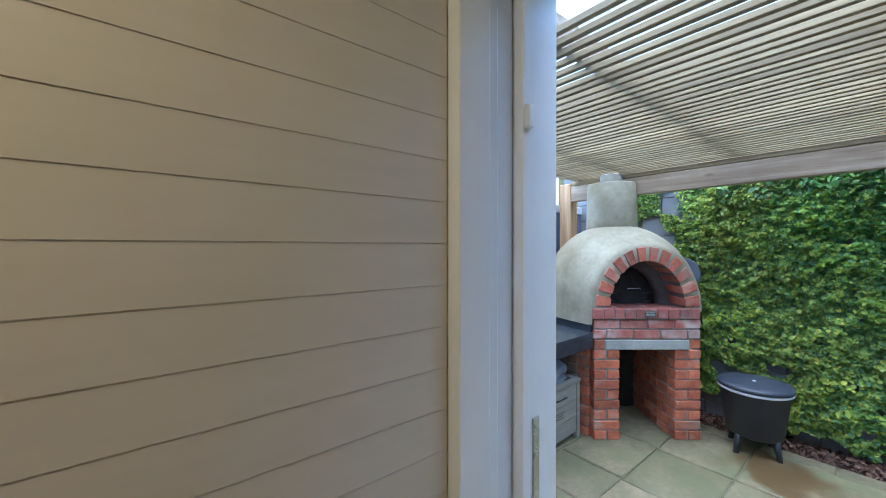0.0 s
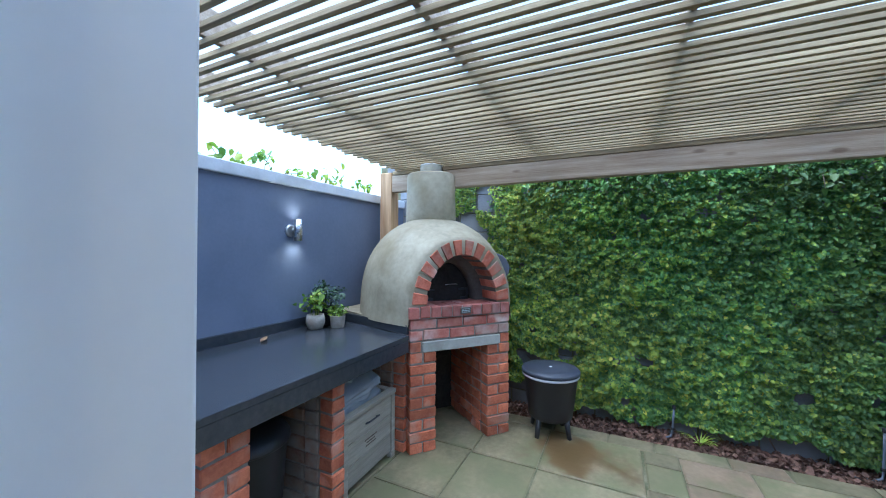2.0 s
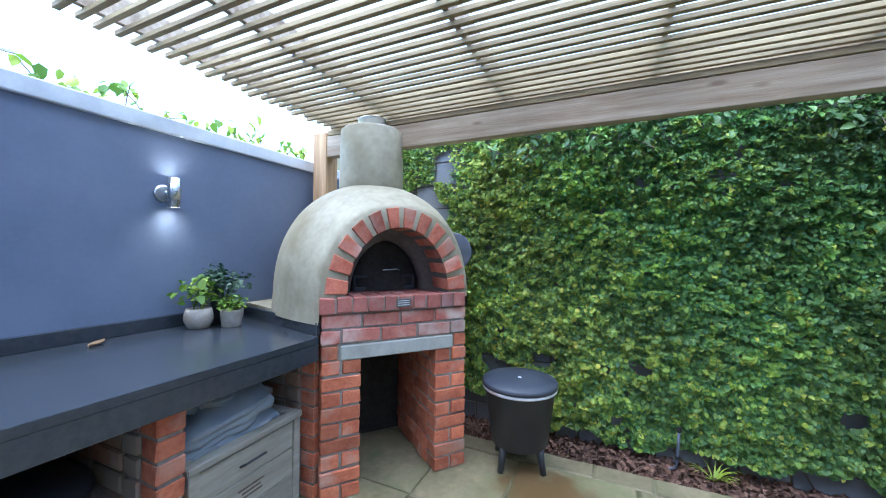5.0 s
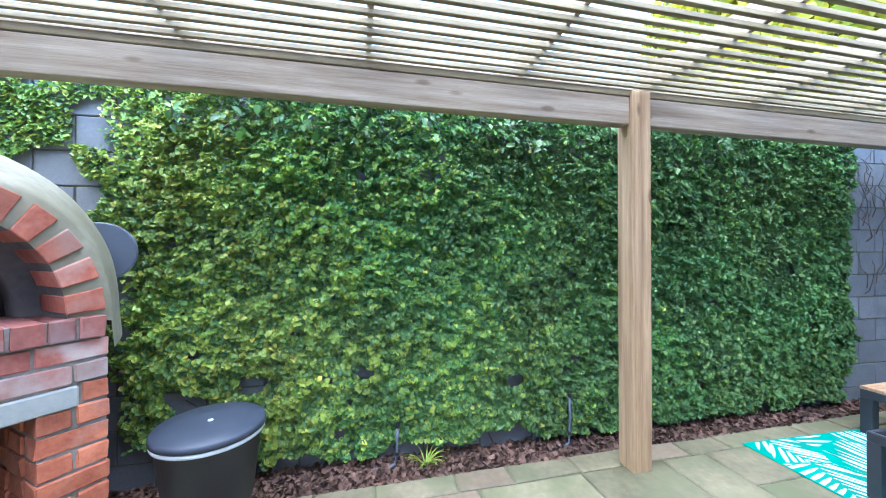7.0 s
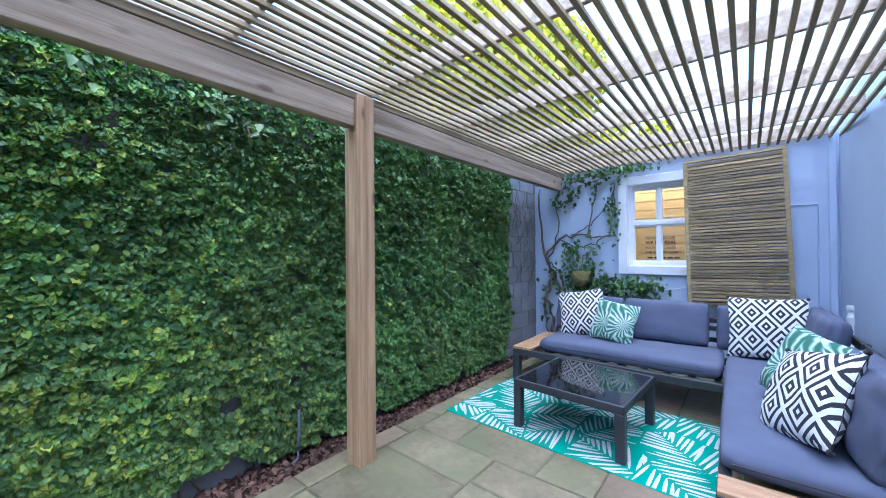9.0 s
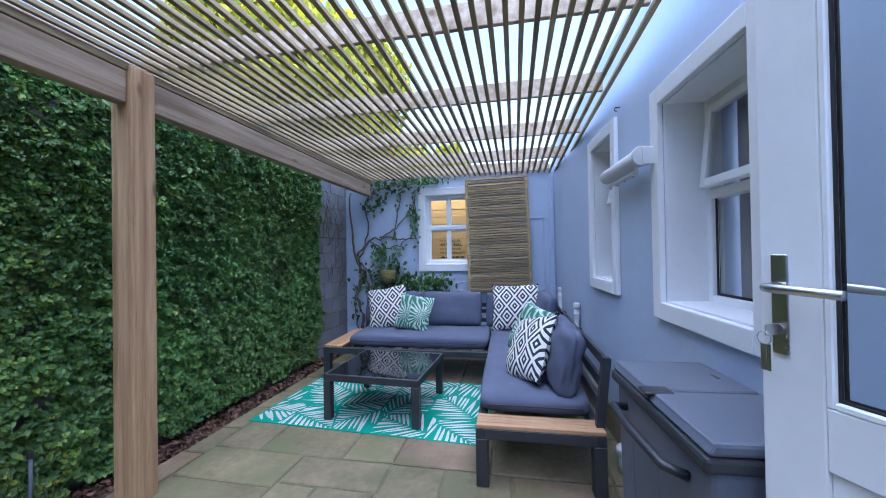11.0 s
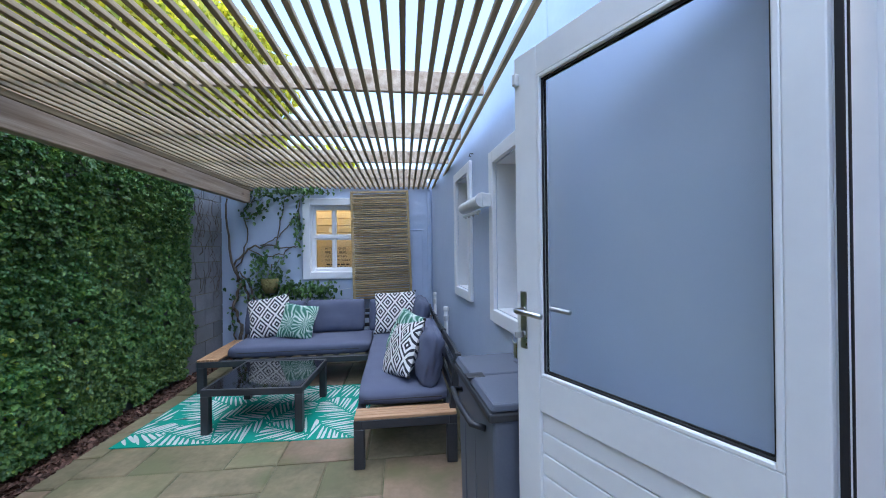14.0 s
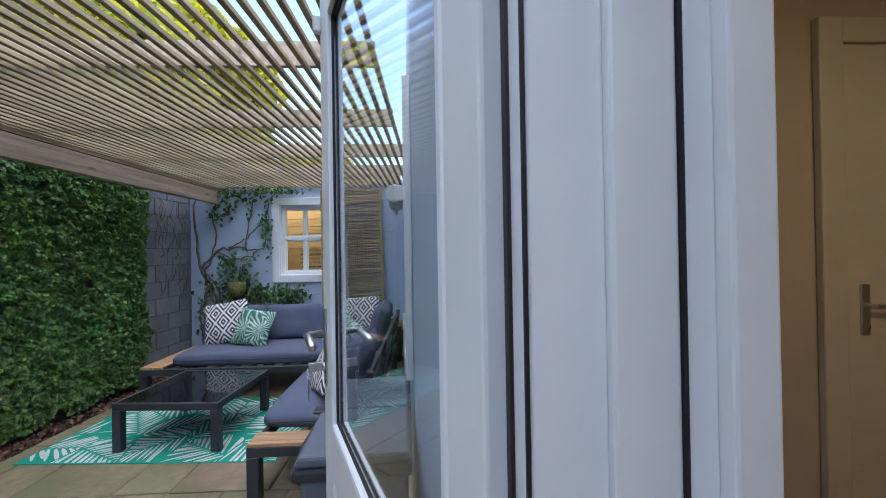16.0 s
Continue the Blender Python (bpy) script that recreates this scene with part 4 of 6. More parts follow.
rng = np.random.default_rng(2)
ivy = thing("ivy", "dense green small-leaved ivy covering the block wall", "ivy")
N_IVY = 195000
yy = rng.uniform(-3.62, 2.9, N_IVY)
zz = rng.uniform(0.03, 2.52, N_IVY)
edge = np.array([0.13 * noise.noise(Vector((y * 2.3, 7.7, 0))) + 0.07 * noise.noise(Vector((y * 7, 1.7, 0))) for y in yy])
rim = np.array([0.10 * noise.noise(Vector((z * 3.1, 3.3, 0))) + 0.05 * noise.noise(Vector((z * 11, 5.7, 0))) for z in zz])
lump = np.array([noise.noise(Vector((y * 1.7, z * 1.7, 0.3))) * 0.5 + noise.noise(Vector((y * 6, z * 7, 2.3))) * 0.5 for y, z in zip(yy, zz)])
tuft = np.array([noise.noise(Vector((y * 13, z * 17, 6.1))) for y, z in zip(yy, zz)])
gap = np.array([noise.noise(Vector((y * 3.1, z * 3.1, 5.1))) for y, z in zip(yy, zz)])
small_gap = np.array([noise.noise(Vector((y * 9.0, z * 9.0, 9.4))) for y, z in zip(yy, zz)])
keep = (zz > 0.055 + edge + 0.12 * (yy > 1.5)) & (yy > -3.38 + rim) & ~((gap > 0.40) & (zz < 0.6)) & ~((small_gap > 0.56) & (rng.uniform(0, 1, N_IVY) < 0.85))
# thin and patchy behind the oven
thin = np.clip((yy - 1.95) / 0.35, 0, 1)
keep &= rng.uniform(0, 1, N_IVY) > thin * (0.45 + 0.6 * (gap > 0.12) + 0.5 * (zz < 1.3))
yy, zz, lump, tuft = yy[keep], zz[keep], lump[keep], tuft[keep]
depth = 0.04 + 0.055 * (lump + 0.5) + 0.035 * tuft + 0.06 * np.clip((zz - 2.0) / 0.45, 0, 1) + rng.uniform(-0.022, 0.018, len(yy))
xx = np.array([east_x(y) for y in yy]) - np.clip(depth, 0.008, 0.3) * (1 - 0.6 * np.clip((yy - 1.95) / 0.3, 0, 1))
young = (0.55 * yy + 1.3 * tuft + 1.0 * lump + rng.normal(0, 0.55, len(yy))) > 0.72
for msk, im, lab in ((~young, M_IVY, ""), (young, M_IVY_YOUNG, "younger yellow-green ivy leaves")):
    tagged(leaves("leaves", np.stack([xx, yy, zz], 1)[msk], np.tile([-0.72, 0, 0.7], (int(msk.sum()), 1)), 0.0275, im, ivy, lab, seed=8, jitter=0.36, long=1.15), kind="stuff")
M_VINE2 = leaf_mat("larger ivy leaves", [(0.03, 0.09, 0.025), (0.07, 0.17, 0.035), (0.14, 0.28, 0.05)])
# larger loose shoots under and above the beam
pts, nor = [], []
for i in range(40):
    y = rng.uniform(-2.2, 2.0)
    z = rng.uniform(2.05, 2.50)
    x = east_x(y) - rng.uniform(0.08, 0.22)
    tip = Vector((x - rng.uniform(0.02, 0.14), y + rng.uniform(-0.18, 0.18), z + rng.uniform(-0.16, 0.06)))
    part("shoot", tube([(x + 0.06, y, z), tip], 0.0025, 4), M_BARK, ivy)
    for k in range(9):
        pts.append(Vector((x, y, z)).lerp(tip, rng.uniform(0.2, 1.15)) + Vector(rng.normal(0, 0.03, 3)))
        nor.append((-0.8, 0, 0.6))
tagged(leaves("large_leaves", pts, nor, 0.036, M_VINE2, ivy, "brighter larger leaves near the top", seed=12, jitter=0.5), kind="stuff")
for i in range(26):
    y = rng.uniform(-3.4, 2.0)
    p = [Vector((east_x(y) - 0.012, y, -0.03))]
    for k in range(6):
        q = p[-1] + Vector((0, rng.normal(0, 0.05), rng.uniform(0.06, 0.12)))
        q.x = east_x(q.y) - rng.uniform(0.012, 0.03)
        p.append(q)
    part("stem", tube(p, 0.006, 5, taper=0.5), M_BARK, ivy, "thin woody ivy stem")

# irrigation risers at the foot of the ivy
for y0, hgt in ((-0.62, 0.31), (0.60, 0.22)):
    riser = thing("irrigation_pipe", "thin grey-blue irrigation pipe rising at the foot of the ivy", "pipe", "irrigation risers", m=pose(east_x(y0) - 0.115, y0, 0))
    part("pipe", tube([(0.0, 0.16, -0.025), (-0.02, 0.06, -0.02), (-0.01, 0.012, 0.0), (0, 0, 0.05), (0.002, -0.004, hgt * 0.6), (0.012, -0.01, hgt)], 0.0085, 8), M_BIN, riser, smooth=True)
    part("fitting", lathe([(0.0, 0), (0.013, 0), (0.014, 0.004), (0.014, 0.028), (0.0, 0.03)], 12, m=pose(0.012, -0.01, hgt)), M_RUBBER, riser, "black threaded fitting")
    part("collar", lathe([(0.012, 0), (0.013, 0.003), (0.013, 0.02), (0.0, 0.022)], 12, m=pose(0, 0, 0.05)), M_RUBBER, riser)

# bark chips and fallen leaves in the bed
mulch_pts = np.stack([rng.uniform(4.88, 5.20, 6500), rng.uniform(-4.15, 2.6, 6500), rng.uniform(-0.03, -0.004, 6500)], 1)
M_CHIP = leaf_mat("bark chips", [(0.045, 0.022, 0.015), (0.11, 0.055, 0.038), (0.19, 0.105, 0.075), (0.075, 0.04, 0.028)], 0, 0.9)
mulch = leaves("bark_mulch", mulch_pts, np.tile([0.0, 0, 1.0], (len(mulch_pts), 1)), 0.03, M_CHIP, seed=3, jitter=0.6)
tagged(mulch, "loose reddish-brown bark chips in the planting bed", "mulch", kind="stuff")
grass = thing("grass_tuft", "bright green tuft of strap-leaved grass in the bed", "grass")
for i in range(34):
    a, l = rng.uniform(0, 6.28), rng.uniform(0.10, 0.22)
    c, s = math.cos(a), math.sin(a)
    bm = bmesh.new()
    w = 0.006
    prev = None
    for k in range(5):
        u = k / 4
        r, z = l * 0.75 * u, -0.02 + l * (1.15 * u - 0.75 * u * u)
        ww = w * (1 - u * 0.9)
        cur = (bm.verts.new((r * c - ww * s, r * s + ww * c, z)), bm.verts.new((r * c + ww * s, r * s - ww * c, z)))
        if prev:
            bm.faces.new((prev[0], prev[1], cur[1], cur[0]))
        prev = cur
    part("blade", bm, M_PLANT, grass, m=pose(5.02, 0.42, 0))

# ---------------- trees and neighbour beyond the walls ----------------
def tree(label, at, trunk_h, radius, n, seed, lmat):
    t = thing("tree", label, "tree", "trees beyond the wall", m=pose(*at))
    r = np.random.default_rng(seed)
    trunk = bmesh.new()
    tube([(0, 0, -0.1), (0.05, 0.03, trunk_h * 0.5), (0, 0.1, trunk_h)], 0.16, 10, bm=trunk, taper=0.6)
    cs = []
    for k in range(11):
        a, e = r.uniform(0, 6.28), r.uniform(-0.3, 1.2)
        c = Vector((math.cos(a) * math.cos(e), math.sin(a) * math.cos(e), math.sin(e) * 0.8)) * radius * r.uniform(0.55, 0.85) + Vector((0, 0, trunk_h + radius * 0.5))
        tube([(0, 0.1, trunk_h * 0.9), (c + Vector((0, 0, trunk_h))) / 2, c], 0.06, 6, bm=trunk, taper=0.3)
        cs.append((c, radius * r.uniform(0.3, 0.5)))
    part("trunk", trunk, M_BARK, t)
    pts, nor = [], []
    for i in range(n):
        c, rad = cs[r.integers(len(cs))]
        d = Vector(r.normal(0, 1, 3)).normalized()
        pts.append(c + d * rad * r.uniform(0.4, 1.05))
        nor.append(d)
    leaves("crown", pts, nor, 0.10, lmat, t, seed=seed, jitter=0.6)


tree("leafy tree with sunlit yellow-green crown behind the ivy wall", (6.1, -4.8, 0), 2.5, 2.3, 52000, 31, M_TREE)
tree("leafy tree with sunlit yellow-green crown beyond the yard", (4.4, -7.6, 0), 2.2, 1.2, 4500, 32, M_TREE)
tree("leafy green tree beyond the slate-blue wall", (4.6, 9.0, 0), 1.2, 1.5, 4000, 33, M_TREE)

pole = thing("utility_pole", "tall grey street utility pole with wooden crossarm", "utility pole", m=pose(7.77, 25.3, -0.1, 0, 0, -14))
part("pole", tube([(0, 0, 0), (0, 0, 11.1)], 0.09, 12, taper=0.75), M_LINTEL, pole)
part("crossarm", box((-1.2, -0.16, 9.95), (1.3, -0.05, 10.07), 0.01), M_LINTEL, pole)
part("transformer", box((0.2, -0.3, 9.75), (0.6, -0.16, 10.15), 0.03), M_BIN, pole, "grey metal fuse box")
for k in (-1.05, -0.6, 0.85, 1.15):
    part("insulator", lathe([(0.03, 10.07), (0.05, 10.1), (0.03, 10.2), (0, 10.21)], 10, m=pose(k, -0.1, 0)), M_PVC, pole)

# ---------------- window behind the sofa ----------------
def window(name, label, m, w, h, cols, rows, glass_y, frame=0.05, trim=0.0, sill=True, parent_kind="structure"):
    """Local x across, y outwards, z up from the opening's lower corner."""
    t = thing(name, label, "window", kind=parent_kind, m=m)
    if trim:
        for lo, hi in (((-trim, 0, -trim), (0, 0.03, h + trim)), ((w, 0, -trim), (w + trim, 0.03, h + trim)), ((0, 0, h), (w, 0.03, h + trim)), ((0, 0, -trim), (w, 0.034, 0))):
            part("surround", box((lo[0], lo[1] + 0.001, lo[2]), hi, 0.005, 2), M_TRIM, t, "raised white plaster surround")
    g = glass_y
    for lo, hi in (((0, g - 0.05, 0), (frame, g + 0.012, h)), ((w - frame, g - 0.05, 0), (w, g + 0.012, h)), ((frame, g - 0.05, 0), (w - frame, g + 0.012, frame)), ((frame, g - 0.05, h - frame), (w - frame, g + 0.012, h))):
        part("frame", box(lo, hi, 0.004), M_WHITE, t)
    return t


win1 = window("window_1", "white four-pane sash window with lit yellow blind behind", pose(WX0, BACK_Y, WZ0), WX1 - WX0, WZ1 - WZ0, 2, 2, -0.07, 0.05, 0.10)
ww, wh = WX1 - WX0, WZ1 - WZ0
zs = 0.505
part("rail", box((0.045, -0.115, zs - 0.022), (ww - 0.045, -0.052, zs + 0.022), 0.003), M_WHITE, win1)
part("muntin", box((ww / 2 - 0.019, -0.105, 0.045), (ww / 2 + 0.019, -0.058, wh - 0.045), 0.003), M_WHITE, win1)
for x0, x1 in ((0.045, ww / 2 - 0.013), (ww / 2 + 0.013, ww - 0.045)):
    for z0, z1 in ((0.045, zs - 0.022), (zs + 0.022, wh - 0.045)):
        for lo, hi in (((x0, -0.10, z0), (x0 + 0.02, -0.07, z1)), ((x1 - 0.02, -0.10, z0), (x1, -0.07, z1)), ((x0 + 0.02, -0.10, z0), (x1 - 0.02, -0.07, z0 + 0.02)), ((x0 + 0.02, -0.10, z1 - 0.02), (x1 - 0.02, -0.07, z1))):
            part("glazing_bar", box(lo, hi, 0.002), M_WHITE, win1)
        p = part("pane", box((x0 + 0.01, -0.092, z0 + 0.01), (x1 - 0.01, -0.087, z1 - 0.01)), M_GLASS, win1)
        p.visible_shadow = False
for lo, hi in (((-0.002, -0.058, -0.002), (0.006, -0.001, wh + 0.002)), ((ww - 0.006, -0.058, -0.002), (ww + 0.002, -0.001, wh + 0.002)), ((0.006, -0.058, wh - 0.006), (ww - 0.006, -0.001, wh)), ((0.006, -0.058, 0), (ww - 0.006, -0.001, 0.006))):
    part("reveal", box(lo, hi), M_TRIM, win1, "white plastered reveal")
# the room behind: a lit yellow boarded wall with lettering
room = part("wall_lit_room", box((2.6, BACK_Y - 0.62, 0.6), (4.6, BACK_Y - 0.58, 2.45)), M_AMBER)
setting(room, "warm yellow boarded wall of the lit room", "wall")
for i in range(16):
    b = part("board", box((2.6, BACK_Y - 0.579, 0.62 + i * 0.113), (4.6, BACK_Y - 0.568, 0.719 + i * 0.113), 0.002), M_AMBER, room)
for nm, lo, hi in (("ceiling_lit_room", (2.6, BACK_Y - 0.62, 2.46), (4.6, BACK_Y - 0.251, 2.5)), ("floor_lit_room", (2.6, BACK_Y - 0.62, 0.55), (4.6, BACK_Y - 0.251, 0.6)), ("wall_lit_room_side", (2.55, BACK_Y - 0.62, 0.55), (2.6, BACK_Y - 0.251, 2.5)), ("wall_lit_room_end", (4.6, BACK_Y - 0.62, 0.55), (4.65, BACK_Y - 0.251, 2.5))):
    setting(part(nm, box(lo, hi), M_AMBER), "warm yellow painted surface of the lit room", "wall")
rl = new("room_lamp_light", bpy.data.lights.new("room_lamp_light", "AREA"))
rl.data.shape, rl.data.size, rl.data.size_y, rl.data.energy, rl.data.color = "RECTANGLE", 1.6, 0.2, 2.5, (1.0, 0.82, 0.55)
rl.matrix_world = look((3.6, BACK_Y - 0.42, 2.44), (3.6, BACK_Y - 0.46, 0.6))
sign = thing("wall_sign", "black lettering about house rules on the yellow wall", "sign")
for i, (txt, size) in enumerate((("IN THIS HOUSE", 0.048), ("WE DO REAL", 0.058), ("WE DO MISTAKES", 0.042), ("WE DO I'M SORRY", 0.048), ("", 0), ("WE DO FUN", 0.062))):
    z = 1.475 - i * 0.062
    if not txt:
        for k in range(5):
            part("text_bar", box((3.78 - k * 0.075 - 0.06, BACK_Y - 0.567, z), (3.78 - k * 0.075, BACK_Y - 0.5655, z + 0.02)), M_BLACKPAINT, sign)
        continue
    cu = bpy.data.curves.new("lettering", "FONT")
    cu.body, cu.size, cu.extrude = txt, size, 0.001
    cu.materials.append(M_BLACKPAINT)
    o = new("lettering", cu)
    o.parent = sign
    o.matrix_basis = Matrix.Translation((3.80, BACK_Y - 0.5655, z)) @ Matrix.Rotation(radians(180), 4, "Z") @ Matrix.Rotation(radians(90), 4, "X")
    if i in (1, 5):
        cu.offset = 0.001

# ---------------- house windows ----------------
for idx, (w, nm) in enumerate(((W3, "window_2"), (W2, "window_3"))):
    wd, hh = w[1] - w[0], w[3] - w[2]
    # local x along the wall, y out of the wall
    t = window(nm, "white framed house window in a deep white reveal, top sash ajar", HOUSE @ pose(w[0], 0, w[2]), wd, hh, 1, 2, -0.20, 0.04, 0.085)
    for lo, hi in (((0.0, -0.19, 0), (0.006, 0.0, hh)), ((wd - 0.006, -0.19, 0), (wd, 0.0, hh)), ((0.006, -0.19, hh - 0.006), (wd - 0.006, 0, hh)), ((0.006, -0.19, 0), (wd - 0.006, 0.0, 0.006))):
        part("reveal", box(lo, hi), M_TRIM, t, "white plastered reveal")
    mid = hh * 0.53
    part("transom", box((0.04, -0.25, mid - 0.022), (wd - 0.04, -0.186, mid + 0.022), 0.003), M_WHITE, t)
    p = part("pane", box((0.05, -0.222, 0.05), (wd - 0.05, -0.216, mid - 0.03)), M_GLASS, t)
    p.visible_shadow = False
    part("gasket", box((0.040, -0.212, 0.040), (wd - 0.04, -0.208, 0.052)), M_RUBBER, t)
    for gx in (0.040, wd - 0.052):
        part("gasket", box((gx, -0.212, 0.052), (gx + 0.012, -0.208, mid - 0.022)), M_RUBBER, t)
    # top-hung sash, pushed open at the bottom
    sash = part("sash", box((0.045, -0.02, -(hh - mid - 0.07)), (0.085, 0.015, 0), 0.003), M_WHITE, t, "top-hung sash standing ajar", m=pose(0, -0.19, hh - 0.045, 14 if idx else 6))
    sh = hh - mid - 0.07
    for lo, hi in (((wd - 0.085, -0.02, -sh), (wd - 0.045, 0.015, 0)), ((0.085, -0.02, -sh), (wd - 0.085, 0.015, -sh + 0.04)), ((0.085, -0.02, -0.04), (wd - 0.085, 0.015, 0))):
        part("sash_rail", box(lo, hi, 0.003), M_WHITE, sash)
    pp = part("sash_pane", box((0.08, -0.006, -sh + 0.03), (wd - 0.08, 0.0, -0.03)), M_GLASS, sash)
    pp.visible_shadow = False
    part("blind", box((0.02, -0.34, 0.0), (wd - 0.02, -0.33, hh)), M_INDOOR, t, "pale grey blind behind the glass")

# retractable washing line on the house wall
reel = thing("washing_line_reel", "white retractable washing line reel on a wall bracket", "washing line", m=HOUSE @ pose(2.10, 0.0, 1.79))
part("housing", lathe([(0.0, -0.27), (0.04, -0.27), (0.046, -0.262), (0.046, 0.262), (0.04, 0.27), (0, 0.27)], 28, m=pose(0, 0.085, 0, 0, 90)), M_PVC, reel, smooth=True)
part("end_cap", lathe([(0, 0), (0.05, 0), (0.052, 0.004), (0.052, 0.03), (0, 0.03)], 28, m=pose(-0.30, 0.085, 0, 0, 90)), M_PVC, reel, "white end cap")
part("bracket", box((-0.305, 0.0, -0.045), (-0.285, 0.09, 0.045), 0.004), M_PVC, reel)
part("bracket", box((0.27, 0.0, -0.03), (0.285, 0.09, 0.03), 0.004), M_PVC, reel)
part("line_bar", box((-0.22, 0.075, -0.078), (0.24, 0.098, -0.058), 0.004), M_PVC, reel)
for k in range(4):
    part("hook", box((-0.18 + k * 0.12, 0.08, -0.092), (-0.16 + k * 0.12, 0.094, -0.078), 0.002), M_STEEL, reel)
part("arm", tube([(0.0, 0.0, 0.0), (0.0, 0.06, 0.0)], 0.018, 10), M_PVC, reel)
hook = thing("cup_hook", "small dark hook high on the house wall", "hook", m=HOUSE @ pose(2.35, 0, 2.25))
part("hook", tube([(0, 0, 0), (0, 0.03, 0), (0, 0.035, -0.02), (0, 0.02, -0.025)], 0.004, 6), M_CHAR, hook)

# ---------------- open door ----------------
dd = Vector((0.412, -0.911, 0))
DW = 0.851
door = thing("door_1", "white half-glazed outside door standing open", "door", kind="structure", m=Matrix.Translation((1.742, 0.585, 0)) @ Matrix.Rotation(math.atan2(dd.y, dd.x), 4, "Z"))
Z0, Z1, T = FLOOR_IN + 0.03, 2.185, 0.022
GX0, GX1, GZ0, GZ1 = 0.068, DW - 0.115, 0.995, 2.075
part("hinge_stile", box((0, -T, Z0), (GX0, T, Z1), 0.004, 2), M_WHITE, door)
part("lock_stile", box((GX1, -T, Z0), (DW, T, Z1), 0.004, 2), M_WHITE, door)
part("top_rail", box((GX0, -T, GZ1), (GX1, T, Z1), 0.003), M_WHITE, door)
part("mid_rail", box((GX0, -T, GZ0 - 0.125), (GX1, T, GZ0), 0.003), M_WHITE, door)
part("bottom_rail", box((GX0, -T, Z0), (GX1, T, Z0 + 0.12), 0.003), M_WHITE, door)
z = Z0 + 0.12
while z < GZ0 - 0.13:
    z1 = min(z + 0.078, GZ0 - 0.125)
    part("panel_board", box((GX0, -0.012, z + 0.0015), (GX1, 0.012, z1 - 0.0015), 0.003), M_WHITE, door)
    z = z1
for s in (-1, 1):
    for lo, hi in (((GX0, 0.008, GZ0), (GX0 + 0.014, T + 0.001, GZ1)), ((GX1 - 0.014, 0.008, GZ0), (GX1, T + 0.001, GZ1)), ((GX0 + 0.014, 0.008, GZ0), (GX1 - 0.014, T + 0.001, GZ0 + 0.014)), ((GX0 + 0.014, 0.008, GZ1 - 0.014), (GX1 - 0.014, T + 0.001, GZ1))):
        ys = sorted((s * lo[1], s * hi[1]))
        part("bead", box((lo[0], ys[0], lo[2]), (hi[0], ys[1], hi[2]), 0.003), M_WHITE, door)
    for lo, hi in (((GX0 + 0.014, GZ0 + 0.014), (GX0 + 0.019, GZ1 - 0.014)), ((GX1 - 0.019, GZ0 + 0.014), (GX1 - 0.014, GZ1 - 0.014)), ((GX0 + 0.019, GZ0 + 0.014), (GX1 - 0.019, GZ0 + 0.019)), ((GX0 + 0.019, GZ1 - 0.019), (GX1 - 0.019, GZ1 - 0.014))):
        ys = sorted((s * 0.006, s * 0.012))
        part("gasket", box((lo[0], ys[0], lo[1]), (hi[0], ys[1], hi[1])), M_RUBBER, door, "black glazing gasket")
pane = part("pane", box((GX0 + 0.006, -0.0045, GZ0 + 0.006), (GX1 - 0.006, 0.0045, GZ1 - 0.006)), M_DOORGLASS, door, "clear door glass")
pane.visible_shadow = False
for s in (-1, 1):
    ys = sorted((s * T, s * (T + 0.006)))
    pl = part("lock_plate", box((DW - 0.058, ys[0], 1.08), (DW - 0.026, ys[1], 1.295), 0.002), M_STEEL, door, "brushed steel lock plate")
    hy = s * (T + 0.045)
    part("handle", tube([(DW - 0.042, s * T, 1.225), (DW - 0.042, hy, 1.225), (DW - 0.055, hy + s * 0.006, 1.225), (DW - 0.175, hy + s * 0.006, 1.222)], 0.0095, 12), M_STEEL, pl, "lever handle", True)
    part("keyhole", lathe([(0.011, 0), (0.011, 0.006), (0, 0.006)], 16, m=Matrix.Translation((DW - 0.042, s * (T + 0.006), 1.135)) @ Matrix.Rotation(radians(-90 * s), 4, "X")), M_STEEL, pl)
keys = thing("keys", "bunch of steel keys hanging in the door lock", "keys", m=door.matrix_basis @ pose(DW - 0.042, T + 0.012, 1.135))
part("key", box((-0.002, 0, -0.012), (0.002, 0.035, 0.012), 0.001), M_STEEL, keys)
part("ring", tube([(0.014 * math.cos(k * 0.7), 0.038, -0.016 + 0.014 * math.sin(k * 0.7)) for k in range(10)], 0.0013, 5), M_STEEL, keys)
for k in range(2):
    part("key", box((-0.011 + k * 0.008, 0.034, -0.085), (-0.003 + k * 0.012, 0.037, -0.028), 0.001), M_STEEL, keys)
part("stay", box((DW - 0.03, T, 2.07), (DW - 0.008, T + 0.022, 2.115), 0.005, 2), M_PVC, door, "small white door stay")
for hz in (0.40, 1.15, 1.95):
    part("hinge", tube([(0.004, -T - 0.004, hz), (0.004, -T - 0.004, hz + 0.09)], 0.006, 10), M_WHITE, door)

